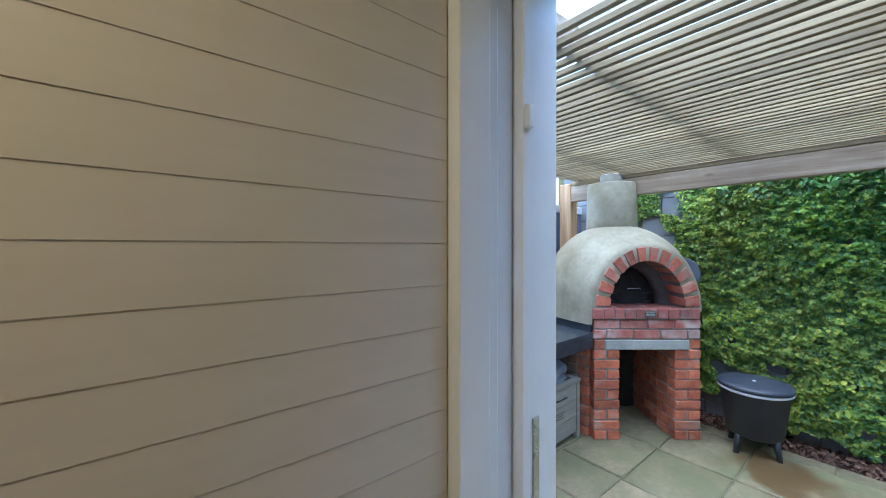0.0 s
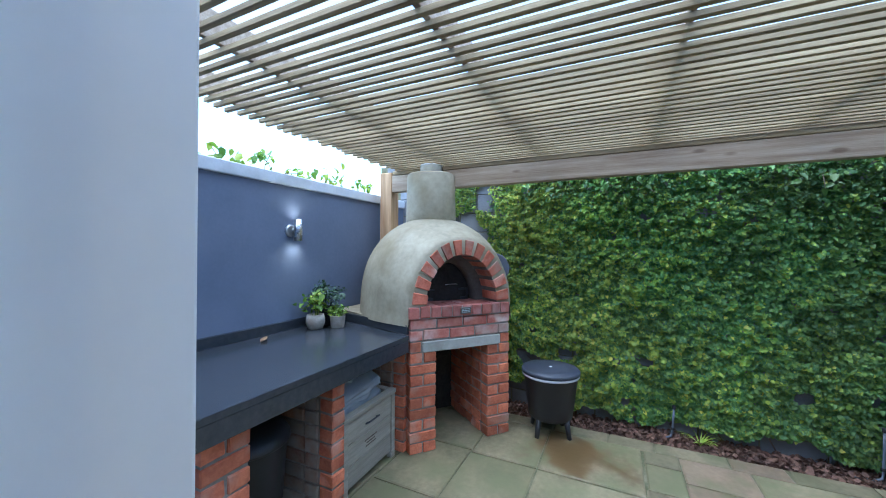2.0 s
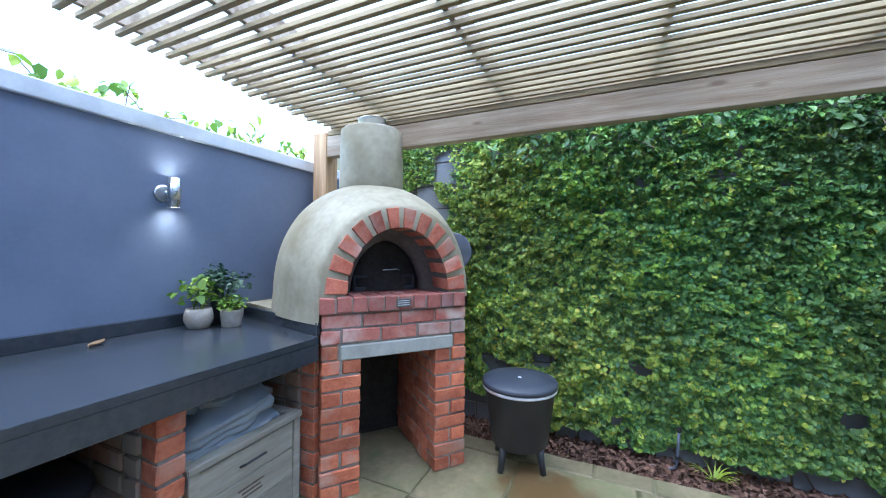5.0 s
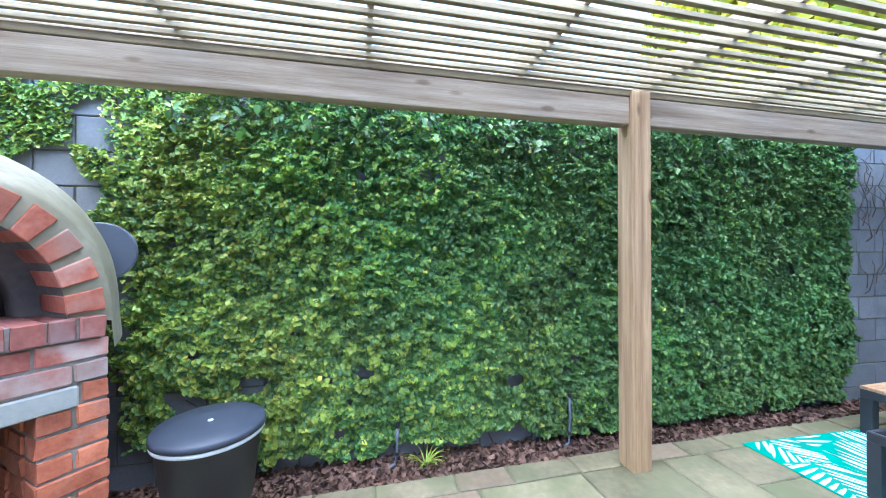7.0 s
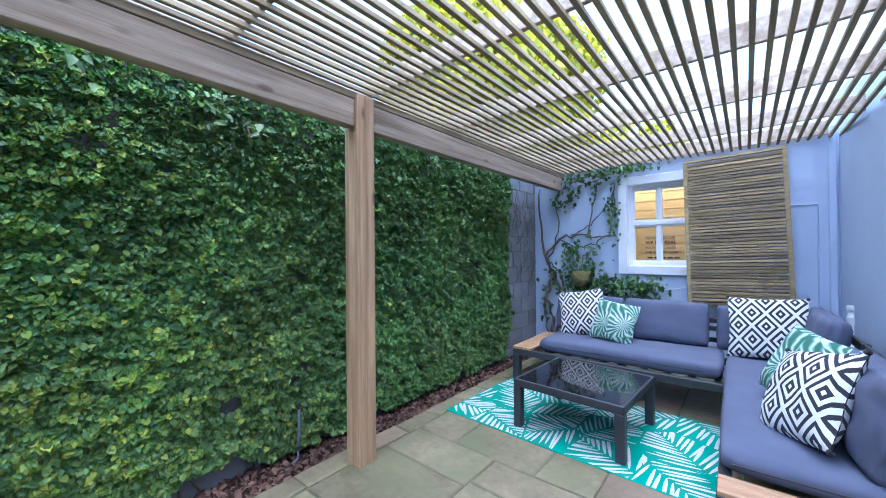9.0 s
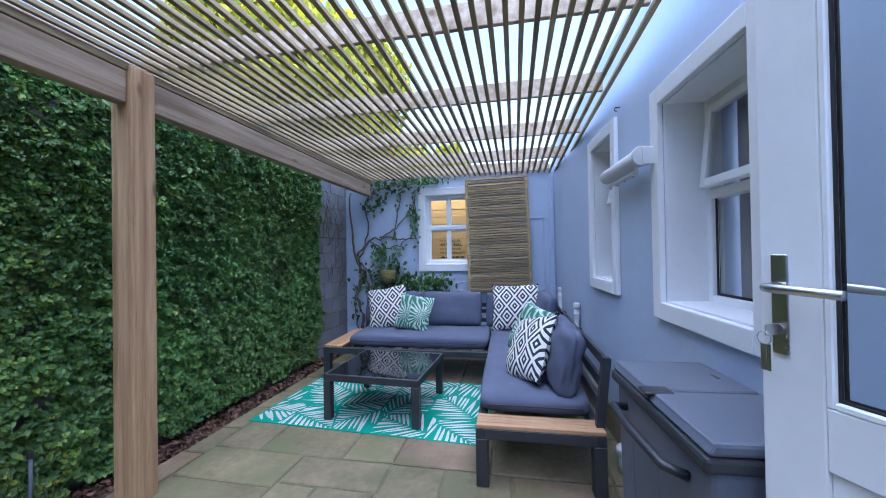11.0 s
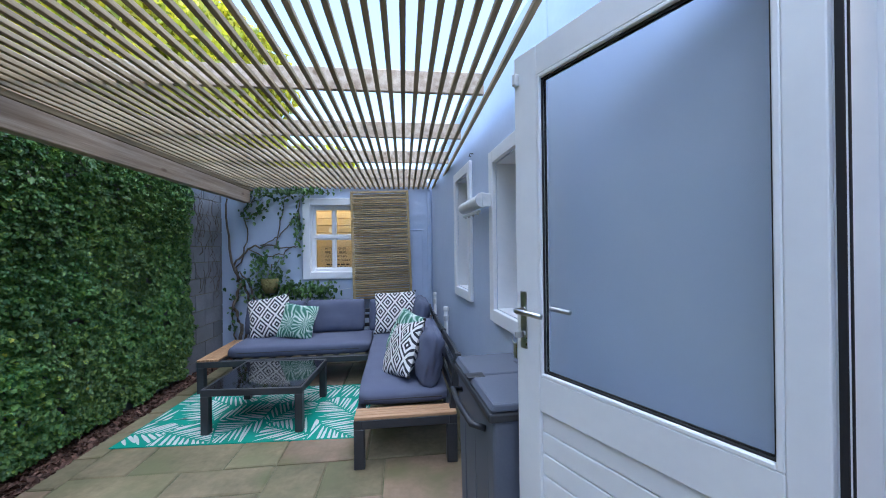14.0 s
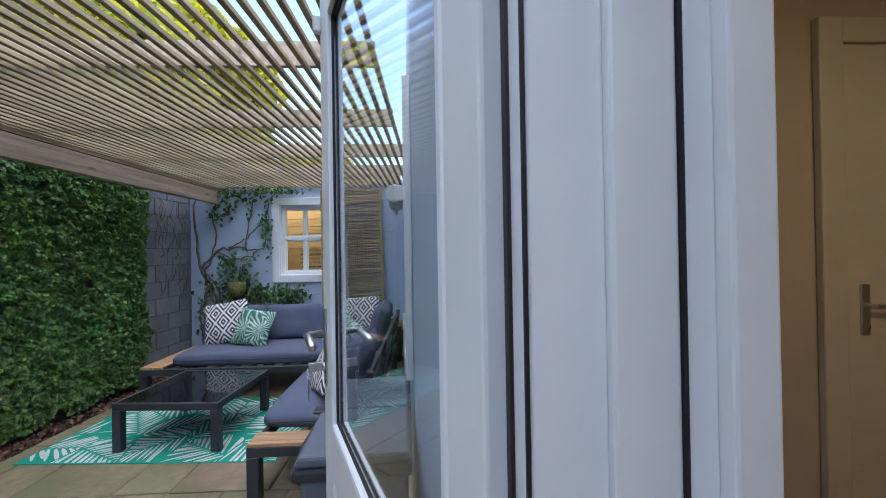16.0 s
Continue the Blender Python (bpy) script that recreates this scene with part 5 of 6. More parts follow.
# passage door seen from the yard; unseen down-light added for the warm passage light
door2 = thing("door_2", "cream painted passage door with steel handle, closed", "door", kind="structure", m=pose(0.22, -0.449, FLOOR_IN))
part("leaf", box((-0.80, 0.0, 0.005), (0.03, 0.02, 2.02), 0.003), M_BOARD, door2)
for x0, x1 in ((-0.90, -0.805), (0.035, 0.13)):
    part("architrave", box((x0, 0.0, 0), (x1, 0.03, 2.12), 0.006, 2), M_BOARD, door2)
part("architrave", box((-0.805, 0.0, 2.025), (0.035, 0.03, 2.12), 0.006, 2), M_BOARD, door2)
part("handle_plate", box((-0.05, 0.02, 0.93), (-0.015, 0.027, 1.12), 0.002), M_STEEL, door2)
part("handle", tube([(-0.033, 0.027, 1.04), (-0.033, 0.06, 1.04), (-0.15, 0.062, 1.04)], 0.009, 10), M_STEEL, door2, "steel lever handle")
down = thing("ceiling_light", "recessed warm down-light in the passage ceiling", "ceiling light", m=pose(0.30, 0.95, 2.52))
part("ring", lathe([(0.035, -0.004), (0.055, -0.006), (0.058, 0.0), (0.035, 0.0)], 24, cap=False), M_WHITE, down)
part("lens", lathe([(0, -0.002), (0.035, -0.002), (0.035, 0.0), (0, 0)], 20), M_LED, down, "glowing lamp lens")
dl = new("ceiling_light_lamp", bpy.data.lights.new("ceiling_light_lamp", "AREA"))
dl.data.shape, dl.data.size, dl.data.energy, dl.data.color = "DISK", 0.08, 1.6, (1.0, 0.74, 0.40)
dl.matrix_world = look((0.30, 0.95, 2.505), (0.30, 0.951, 0))

# ---------------- sofa corner ----------------
FT = 0.325   # frame top
sofa = thing("corner_sofa", "charcoal aluminium corner sofa with grey-blue cushions and teak ends", "sofa", m=pose(2.545, -1.275, 0, 0, 0, 1.0))
# wing one runs along the house wall (local -y), wing two along the back wall (local +x)
X0, X1, Y1 = -0.35, 0.345, -2.42
for (x, y) in ((X0, 0), (X1 - 0.07, 0), (X0, -1.2), (X0, Y1 + 0.07), (X1 - 0.07, -1.545), (2.03, -1.545), (2.03, Y1 + 0.07), (1.2, Y1 + 0.07)):
    part("leg", box((x, y - 0.07, 0), (x + 0.07, y, FT - 0.06), 0.004), M_CHAR, sofa)
for lo, hi in (((X0, Y1, FT - 0.06), (X0 + 0.05, 0, FT)), ((X1 - 0.05, -1.545, FT - 0.06), (X1, 0, FT)), ((X0 + 0.05, -0.05, FT - 0.06), (X1 - 0.05, 0, FT - 0.001)),
               ((X1, -1.595, FT - 0.06), (2.10, -1.545, FT)), ((X0 + 0.05, Y1, FT - 0.06), (2.10, Y1 + 0.05, FT)), ((2.05, Y1 + 0.05, FT - 0.06), (2.10, -1.595, FT))):
    part("rail", box(lo, hi, 0.004), M_CHAR, sofa)
for k in range(12):
    part("seat_slat", box((X0 + 0.05, -0.45 - k * 0.16, FT - 0.03), (X1 - 0.05, -0.40 - k * 0.16, FT - 0.012)), M_CHAR, sofa)
for k in range(10):
    part("seat_slat", box((X1 + 0.02 + k * 0.17, Y1 + 0.05, FT - 0.03), (X1 + 0.07 + k * 0.17, -1.595, FT - 0.012)), M_CHAR, sofa)
# teak ends
for k in range(4):
    part("teak_slat", box((X0 + 0.004, -0.068 - k * 0.0375 + 0.034, FT + 0.0), (X1 - 0.004, -0.034 - k * 0.0375 + 0.034, FT + 0.022), 0.003), M_TEAK, sofa, "oiled teak slat")
for k in range(5):
    part("teak_slat", box((2.10 - 0.042 * (k + 1) + 0.004, Y1 + 0.01, FT), (2.10 - 0.042 * k, -1.55, FT + 0.022), 0.003), M_TEAK, sofa, "oiled teak slat")
# backs: posts and rails
LEAN = pose(X0 + 0.045, 0, FT, 0, -6)
for y in (-0.05, -0.85, -1.6, Y1 + 0.05):
    part("back_post", box((-0.045, y - 0.05, -0.04), (0.0, y, 0.405), 0.004), M_CHAR, sofa, m=LEAN)
for z in (0.10, 0.22, 0.345):
    part("back_rail", box((-0.035, Y1 + 0.05, z), (-0.012, -0.10, z + 0.055), 0.003), M_CHAR, sofa, m=LEAN)
for x in (0.5, 1.2, 1.86):
    part("back_post", box((x, Y1 - 0.005, FT), (x + 0.05, Y1 + 0.04, 0.68), 0.004), M_CHAR, sofa)
for z in (0.46, 0.57, 0.645):
    part("back_rail", box((X0 + 0.04, Y1, z), (1.91, Y1 + 0.025, z + 0.045), 0.003), M_CHAR, sofa)


def pad(name, label, w, d, h, m, material, cat="cushion", puff=0.05, crease=0.004, seed=0, group="", piping=False):
    t = thing(name, label, cat, group, m=m)
    cv = part("cover", cushion_mesh(w, d, h, puff, seed=seed, crease=crease), material, t, smooth=True)
    if piping:
        part("zip", box((-w * 0.42, d / 2 - 0.004, -0.004), (w * 0.42, d / 2 + 0.002, 0.004), 0.001), M_CHAR, cv)
    return t


SM = sofa.matrix_basis
pad("seat_cushion", "flat grey-blue woven seat cushion of the long sofa wing", 0.665, 2.03, 0.115, SM @ pose(0.012, -1.19, FT + 0.062), M_CUSHION, group="sofa seat cushions", piping=True)
pad("seat_cushion", "flat grey-blue woven seat cushion beside the teak end", 1.50, 0.73, 0.115, SM @ pose(1.105, -1.965, FT + 0.062), M_CUSHION, group="sofa seat cushions", piping=True)
for i, (x, y, rx, rz, w) in enumerate(((0.83, -2.29, 104, 0, 0.72), (1.55, -2.29, 104, 0, 0.70))):
    pad("back_cushion", "plump grey-blue woven back cushion on the sofa", w, 0.40, 0.17, SM @ pose(x, y, FT + 0.31, rx, 0, rz), M_CUSHION, puff=0.35, crease=0.012, seed=i, group="sofa back cushions")
pad("back_cushion", "plump grey-blue back cushion standing beside the end slats", 0.80, 0.39, 0.195, SM @ pose(X0 + 0.150, -0.605, FT + 0.298, 80, 0, 90), M_CUSHION, puff=0.4, crease=0.026, seed=7, group="sofa back cushions")
pad("back_cushion", "plump grey-blue back cushion in the sofa corner", 0.80, 0.44, 0.18, SM @ pose(X0 + 0.14, -1.93, FT + 0.32, 78, 0, 90), M_CUSHION, puff=0.4, crease=0.015, seed=9, group="sofa back cushions")
pad("back_cushion", "plump grey-blue back cushion behind the patterned pillow", 0.58, 0.40, 0.16, SM @ pose(0.12, -2.31, FT + 0.30, 102, 0, 0), M_CUSHION, puff=0.35, crease=0.012, seed=3, group="sofa back cushions")


# patterned scatter cushions
def diamond_mat(name, cell, rings):
    m, n, l, b = mat(name)
    tc = n.new("ShaderNodeTexCoord")
    sep = n.new("ShaderNodeSeparateXYZ")
    l.new(tc.outputs["Object"], sep.inputs[0])

    def op(kind, a, v=None, c=None):
        q = n.new("ShaderNodeMath")
        q.operation = kind
        for i, s in enumerate((a, v, c)):
            if s is None:
                continue
            if isinstance(s, (int, float)):
                q.inputs[i].default_value = s
            else:
                l.new(s, q.inputs[i])
        return q.outputs[0]
    us = []
    for ax, k in ((0, cell), (1, cell * 1.25)):
        u = op("DIVIDE", sep.outputs[ax], k)
        u = op("ADD", u, 50.5)
        us.append(op("ABSOLUTE", op("SUBTRACT", op("FRACT", u), 0.5)))
    d = op("ADD", us[0], us[1])
    d = op("PINGPONG", d, 0.5)
    inside = op("LESS_THAN", d, 0.425)
    ring = op("FRACT", op("DIVIDE", op("SUBTRACT", 0.425, d), 0.85 / (2.0 * rings)))
    nz = n.new("ShaderNodeTexNoise")
    nz.inputs["Scale"].default_value = 120
    l.new(tc.outputs["Object"], nz.inputs["Vector"])
    ring = op("ADD", ring, op("MULTIPLY", op("SUBTRACT", nz.outputs["Fac"], 0.5), 0.10))
    st = op("MULTIPLY", op("LESS_THAN", ring, 0.48), inside)
    mx = n.new("ShaderNodeMix")
    mx.data_type = "RGBA"
    mx.inputs[6].default_value = (0.74, 0.74, 0.73, 1)
    mx.inputs[7].default_value = (0.03, 0.032, 0.042, 1)
    l.new(st, mx.inputs[0])
    l.new(mx.outputs[2], b.inputs["Base Color"])
    b.inputs["Roughness"].default_value = 0.95
    bp = n.new("ShaderNodeBump")
    bp.inputs["Strength"].default_value, bp.inputs["Distance"].default_value = 0.4, 0.002
    l.new(nz.outputs["Fac"], bp.inputs["Height"])
    l.new(bp.outputs[0], b.inputs["Normal"])
    return m


def palm_mat(name):
    m, n, l, b = mat(name)
    tc = n.new("ShaderNodeTexCoord")
    vo = n.new("ShaderNodeTexVoronoi")
    vo.inputs["Scale"].default_value = 4.5
    l.new(tc.outputs["Object"], vo.inputs["Vector"])
    sub = n.new("ShaderNodeVectorMath")
    sub.operation = "SUBTRACT"
    wob = n.new("ShaderNodeTexNoise")
    wob.inputs["Scale"].default_value = 7
    l.new(tc.outputs["Object"], wob.inputs["Vector"])
    bend = n.new("ShaderNodeVectorMath")
    bend.operation = "MULTIPLY_ADD"
    bend.inputs[1].default_value = (0.09, 0.09, 0.09)
    l.new(wob.outputs["Color"], bend.inputs[0])
    l.new(tc.outputs["Object"], bend.inputs[2])
    l.new(bend.outputs[0], sub.inputs[0])
    l.new(vo.outputs["Position"], sub.inputs[1])
    sep = n.new("ShaderNodeSeparateXYZ")
    l.new(sub.outputs[0], sep.inputs[0])
    at = n.new("ShaderNodeMath")
    at.operation = "ARCTAN2"
    l.new(sep.outputs[0], at.inputs[0])
    l.new(sep.outputs[1], at.inputs[1])
    mul = n.new("ShaderNodeMath")
    mul.operation = "MULTIPLY"
    mul.inputs[1].default_value = 19
    l.new(at.outputs[0], mul.inputs[0])
    sn = n.new("ShaderNodeMath")
    sn.operation = "SINE"
    l.new(mul.outputs[0], sn.inputs[0])
    nz = n.new("ShaderNodeTexNoise")
    nz.inputs["Scale"].default_value, nz.inputs["Detail"].default_value = 9, 5
    l.new(tc.outputs["Object"], nz.inputs["Vector"])
    ad = n.new("ShaderNodeMath")
    ad.operation = "MULTIPLY_ADD"
    ad.inputs[1].default_value = 3.6
    l.new(nz.outputs["Fac"], ad.inputs[0])
    l.new(sn.outputs[0], ad.inputs[2])
    ramp = n.new("ShaderNodeValToRGB")
    e = ramp.color_ramp.elements
    e[0].position, e[0].color = 0.0, (0.04, 0.15, 0.105, 1)
    e[1].position, e[1].color = 1.0, (0.68, 0.75, 0.71, 1)
    e.new(0.38).color = (0.15, 0.32, 0.245, 1)
    e.new(0.6).color = (0.42, 0.56, 0.49, 1)
    mr = n.new("ShaderNodeMapRange")
    mr.inputs[1].default_value, mr.inputs[2].default_value = 0.9, 3.2
    l.new(ad.outputs[0], mr.inputs[0])
    l.new(mr.outputs[0], ramp.inputs[0])
    l.new(ramp.outputs[0], b.inputs["Base Color"])
    b.inputs["Roughness"].default_value = 0.85
    return m


M_DIAMOND = diamond_mat("black and white woven diamonds", 0.175, 1.75)
M_PALM = palm_mat("green palm leaf print")
pillows = (("black and white diamond-woven scatter pillow", 0.49, M_DIAMOND, (4.16, -3.39, 0.665), (108, 10, 4)),
           ("green palm-leaf printed scatter pillow", 0.41, M_PALM, (3.80, -3.27, 0.625), (112, -8, -6)),
           ("black and white diamond-woven scatter pillow in the sofa corner", 0.51, M_DIAMOND, (2.66, -3.36, 0.69), (110, 2, -4)),
           ("black and white diamond-woven scatter pillow leaning on the back cushion", 0.47, M_DIAMOND, (2.565, -1.86, 0.635), (118, 14, -60)),
           ("green palm-leaf printed scatter pillow behind the diamond one", 0.43, M_PALM, (2.53, -2.27, 0.655), (116, -8, -58)))
for i, (lab, s, mm, at, rot) in enumerate(pillows):
    t = thing("scatter_cushion", lab, "cushion", "scatter cushions", m=pose(*at, *rot))
    bm = bmesh.new()
    bmesh.ops.create_grid(bm, x_segments=22, y_segments=22, size=1)
    top = [v for v in bm.verts]
    g = bmesh.ops.duplicate(bm, geom=bm.verts[:] + bm.edges[:] + bm.faces[:])
    dup = {v for v in g["geom"] if isinstance(v, bmesh.types.BMVert)}
    for v in bm.verts:
        x, y = v.co.x, v.co.y
        full = max(0.0, (1 - x * x) * (1 - y * y)) ** 0.42
        pin = 1 - 0.07 * (1 - abs(x * y)) * (abs(x) ** 6 + abs(y) ** 6)
        k = 0.012 * noise.noise(Vector((x * 2 + i * 3, y * 2, 0.5)))
        v.co = Vector((x * s / 2 * pin, y * s / 2 * pin, (-1 if v in dup else 1) * (0.075 * full + 0.002) + k))
    bmesh.ops.recalc_face_normals(bm, faces=bm.faces[:])
    cv = part("cover", bm, mm, t, smooth=True)
    if mm is M_DIAMOND:
        for sx in (-1, 1):
            for sy in (-1, 1):
                part("tassel", lathe([(0, 0.016), (0.010, 0.008), (0.012, -0.012), (0.0, -0.016)], 8, m=pose(sx * (s / 2 - 0.004), sy * (s / 2 - 0.004), 0)), M_BLACKPAINT, cv, "black corner tassel")

# ---------------- coffee table ----------------
table = thing("coffee_table", "low charcoal aluminium coffee table with black glass top", "coffee table", m=pose(3.745, -2.225, 0.008, 0, 0, -3))
TX, TY, TH = 0.395, 0.375, 0.36
for sx in (-1, 1):
    for sy in (-1, 1):
        x0, y0 = sx * (TX - 0.03), sy * (TY - 0.03)
        part("leg", box((x0 - 0.03, y0 - 0.03, 0), (x0 + 0.03, y0 + 0.03, TH - 0.055), 0.004), M_CHAR, table)
RW = 0.020
for lo, hi in (((-TX, -TY, TH - 0.055), (TX, -TY + RW, TH)), ((-TX, TY - RW, TH - 0.055), (TX, TY, TH)), ((-TX, -TY + RW, TH - 0.055), (-TX + RW, TY - RW, TH)), ((TX - RW, -TY + RW, TH - 0.055), (TX, TY - RW, TH))):
    part("apron", box(lo, hi, 0.004), M_CHAR, table)
part("glass_top", box((-TX + RW + 0.001, -TY + RW + 0.001, TH - 0.012), (TX - RW - 0.001, TY - RW - 0.001, TH - 0.003), 0.001), M_BLACKGLASS, table, "glossy black glass top")

# ---------------- rug ----------------
M_RUGW = surf("pale woven rug", (0.46, 0.52, 0.51), (0.56, 0.61, 0.60), 8, 0.9, 0.5, 300)
M_RUGG = surf("emerald woven rug", (0.0, 0.235, 0.165), (0.006, 0.29, 0.21), 8, 0.9, 0.5, 300)
RL, RWD = 0.92, 0.565
rug = thing("rug", "flat woven rug with white and emerald palm leaves", "rug", m=pose(3.80, -2.30, -0.004, 0, 0, -2.5))
part("mat", box((-RL, -RWD, 0), (RL, RWD, 0.007), 0.002), M_RUGG, rug)
rr = random.Random(3)
pat = bmesh.new()


def clip_half(poly, nx, ny, lim):
    """The part of a polygon where nx * x + ny * y stays under lim."""
    out = []
    for i, p in enumerate(poly):
        q = poly[(i + 1) % len(poly)]
        a, b = nx * p[0] + ny * p[1] - lim, nx * q[0] + ny * q[1] - lim
        if a <= 0:
            out.append(p)
        if a * b < 0:
            k = a / (a - b)
            out.append((p[0] + (q[0] - p[0]) * k, p[1] + (q[1] - p[1]) * k))
    return out


# palm fronds that meet edge to edge, each with leaflets on both sides of a bare midrib
seeds = []
for row in range(3):
    for col_i in range(5):
        seeds.append((-RL + 0.15 + col_i * 0.41 + (0.16 if row % 2 else 0) + rr.uniform(-0.08, 0.08), -RWD + 0.16 + row * 0.40 + rr.uniform(-0.07, 0.07), rr.uniform(0, 2 * math.pi)))
for i, (fx, fy, a) in enumerate(seeds):
    ca, sa = math.cos(a), math.sin(a)
    fat = rr.uniform(0.75, 1.25)
    step_k = 0.046 * fat ** 0.5
    for k in range(-8, 10):
        bx, by = fx + step_k * k * ca, fy + step_k * k * sa
        for sd in (-1, 1):
            b = a + sd * radians(rr.uniform(40, 52) - 2.6 * k)
            l = rr.uniform(0.20, 0.36)
            poly = []
            prof = ((0.03, 0.004), (0.25, 0.0105), (0.55, 0.0115), (0.85, 0.007), (1.0, 0.001))
            prof = [(q, w * fat) for q, w in prof]
            for q, w in prof:
                poly.append((bx + l * q * math.cos(b) - w * math.sin(b), by + l * q * math.sin(b) + w * math.cos(b)))
            for q, w in prof[::-1]:
                poly.append((bx + l * q * math.cos(b) + w * math.sin(b), by + l * q * math.sin(b) - w * math.cos(b)))
            for nx, ny, lim in ((1, 0, RL - 0.006), (-1, 0, RL - 0.006), (0, 1, RWD - 0.006), (0, -1, RWD - 0.006)):
                poly = clip_half(poly, nx, ny, lim) if len(poly) > 2 else []
            for j, (ox, oy, _) in enumerate(seeds):
                if j != i and len(poly) > 2:
                    dx, dy = ox - fx, oy - fy
                    dl = math.hypot(dx, dy)
                    poly = clip_half(poly, dx / dl, dy / dl, (dx * (fx + ox) + dy * (fy + oy)) / (2 * dl) - 0.008)
            if len(poly) > 2:
                pat.faces.new([pat.verts.new((p[0], p[1], 0.0078)) for p in poly])
bmesh.ops.recalc_face_normals(pat, faces=pat.faces[:])
for f in pat.faces:
    if f.normal.z < 0:
        f.normal_flip()
tagged(part("leaf_pattern", pat, M_RUGW, rug, "white woven palm leaf pattern"), kind="stuff")
hem = bmesh.new()
for lo, hi in (((-RL - 0.004, -RWD - 0.004, 0.0), (RL + 0.004, -RWD + 0.008, 0.0085)), ((-RL - 0.004, RWD - 0.008, 0.0), (RL + 0.004, RWD + 0.004, 0.0085)), ((-RL - 0.004, -RWD, 0.0), (-RL + 0.008, RWD, 0.0085)), ((RL - 0.008, -RWD, 0.0), (RL + 0.004, RWD, 0.0085))):
    box(lo, hi, bm=hem)
part("hem", hem, M_RUGG, rug, "narrow emerald bound edge")

# ---------------- bamboo screen ----------------
screen = thing("lath_screen", "weathered bamboo lath screen leaning on the back wall", "screen", m=Matrix.Translation((2.85, BACK_Y + 0.16, 0.76)) @ Matrix.Rotation(radians(4.0), 4, "X") @ Matrix.Rotation(radians(1.5), 4, "Y"))
SW, SH = 0.40, 1.53
for sx in (-1, 1):
    part("stile", box((sx * SW - 0.018, -0.012, 0), (sx * SW + 0.018, 0.012, SH), 0.003), M_BAMBOO, screen)
part("top_rail", box((-SW - 0.018, -0.012, SH), (SW + 0.018, 0.014, SH + 0.03), 0.003), M_BAMBOO, screen)
sr = random.Random(6)
z = 0.01
lath = [box((-SW + 0.019, -0.0075, 0), (SW - 0.019, 0.0075, h), 0.003) for h in (0.020, 0.025, 0.030)]
lath_me = []
for b in lath:
    o = part("lath", b, M_BAMBOO, screen, m=pose(0, 0, z))
    lath_me.append(o)
    z += 0.036
while z < SH - 0.03:
    k = sr.randrange(3)
    o = new("lath", lath_me[k].data)
    o.parent = screen
    o.matrix_basis = pose(sr.uniform(-0.004, 0.004), sr.uniform(-0.005, 0.006), z, sr.uniform(-10, 10), sr.uniform(-0.5, 0.5), 0)
    z += (0.020, 0.025, 0.030)[k] + sr.uniform(0.005, 0.012)

# ---------------- climber on the back wall ----------------
vine = thing("climbing_plant", "bare-stemmed climber with dark leaves on the blue wall", "climber")
vr = np.random.default_rng(14)
vp, vn = [], []
PY = BACK_Y + 0.03
runs = [[(4.86, 0.0), (4.80, 0.35), (4.90, 0.7), (4.80, 1.0), (4.93, 1.3), (4.97, 1.8), (5.0, 2.2)],
        [(4.80, 0.0), (4.72, 0.4), (4.62, 0.78), (4.72, 1.05), (4.84, 1.18)],
        [(4.66, 0.62), (4.78, 1.0), (4.92, 1.28), (4.72, 1.50), (4.45, 1.55), (4.2, 1.50), (4.05, 1.52)],
        [(4.72, 1.50), (4.5, 1.38), (4.25, 1.42), (4.08, 1.55), (4.02, 1.85), (4.02, 2.2), (3.9, 2.28), (3.6, 2.30)],
        [(4.55, 1.53), (4.3, 1.68), (4.12, 1.9), (4.02, 2.1)],
        [(4.85, 1.25), (4.72, 1.7), (4.78, 2.0), (4.6, 2.25), (4.3, 2.2), (4.05, 2.28)],
        [(4.62, 0.8), (4.45, 0.95), (4.2, 0.9), (3.95, 0.86), (3.7, 0.88)],
        [(4.78, 1.9), (4.6, 2.0), (4.45, 2.1)], [(4.35, 1.5), (4.28, 1.9), (4.2, 2.25)],
        [(4.9, 0.2), (4.95, 0.6), (4.86, 0.9)], [(4.5, 0.9), (4.4, 1.25), (4.22, 1.4)]]
for k, run in enumerate(runs):
    pp = []
    for (ax, az), (bx, bz) in zip(run, run[1:]):
        for q in range(5):
            u = q / 5
            pp.append((ax + (bx - ax) * u + vr.normal(0, 0.010), PY + vr.uniform(-0.012, 0.03) + (0.05 if k < 2 else 0), az + (bz - az) * u + vr.normal(0, 0.012)))
    pp.append((run[-1][0], PY, run[-1][1]))
    part("stem", tube(pp, (0.024, 0.02, 0.018, 0.0095)[min(k, 3)], 6, taper=0.45), M_BARK, vine, "twisting grey-brown stem", True)
    if k >= 2:
        for p in pp:
            if vr.uniform() < (0.10 if p[2] > 1.3 and p[2] < 1.75 else 0.28):
                for j in range(4):
                    vp.append((p[0] + vr.normal(0, 0.035), p[1] + 0.02 + abs(vr.normal(0, 0.02)), p[2] + vr.normal(0, 0.04)))
                    vn.append((0, 1, 0.4))
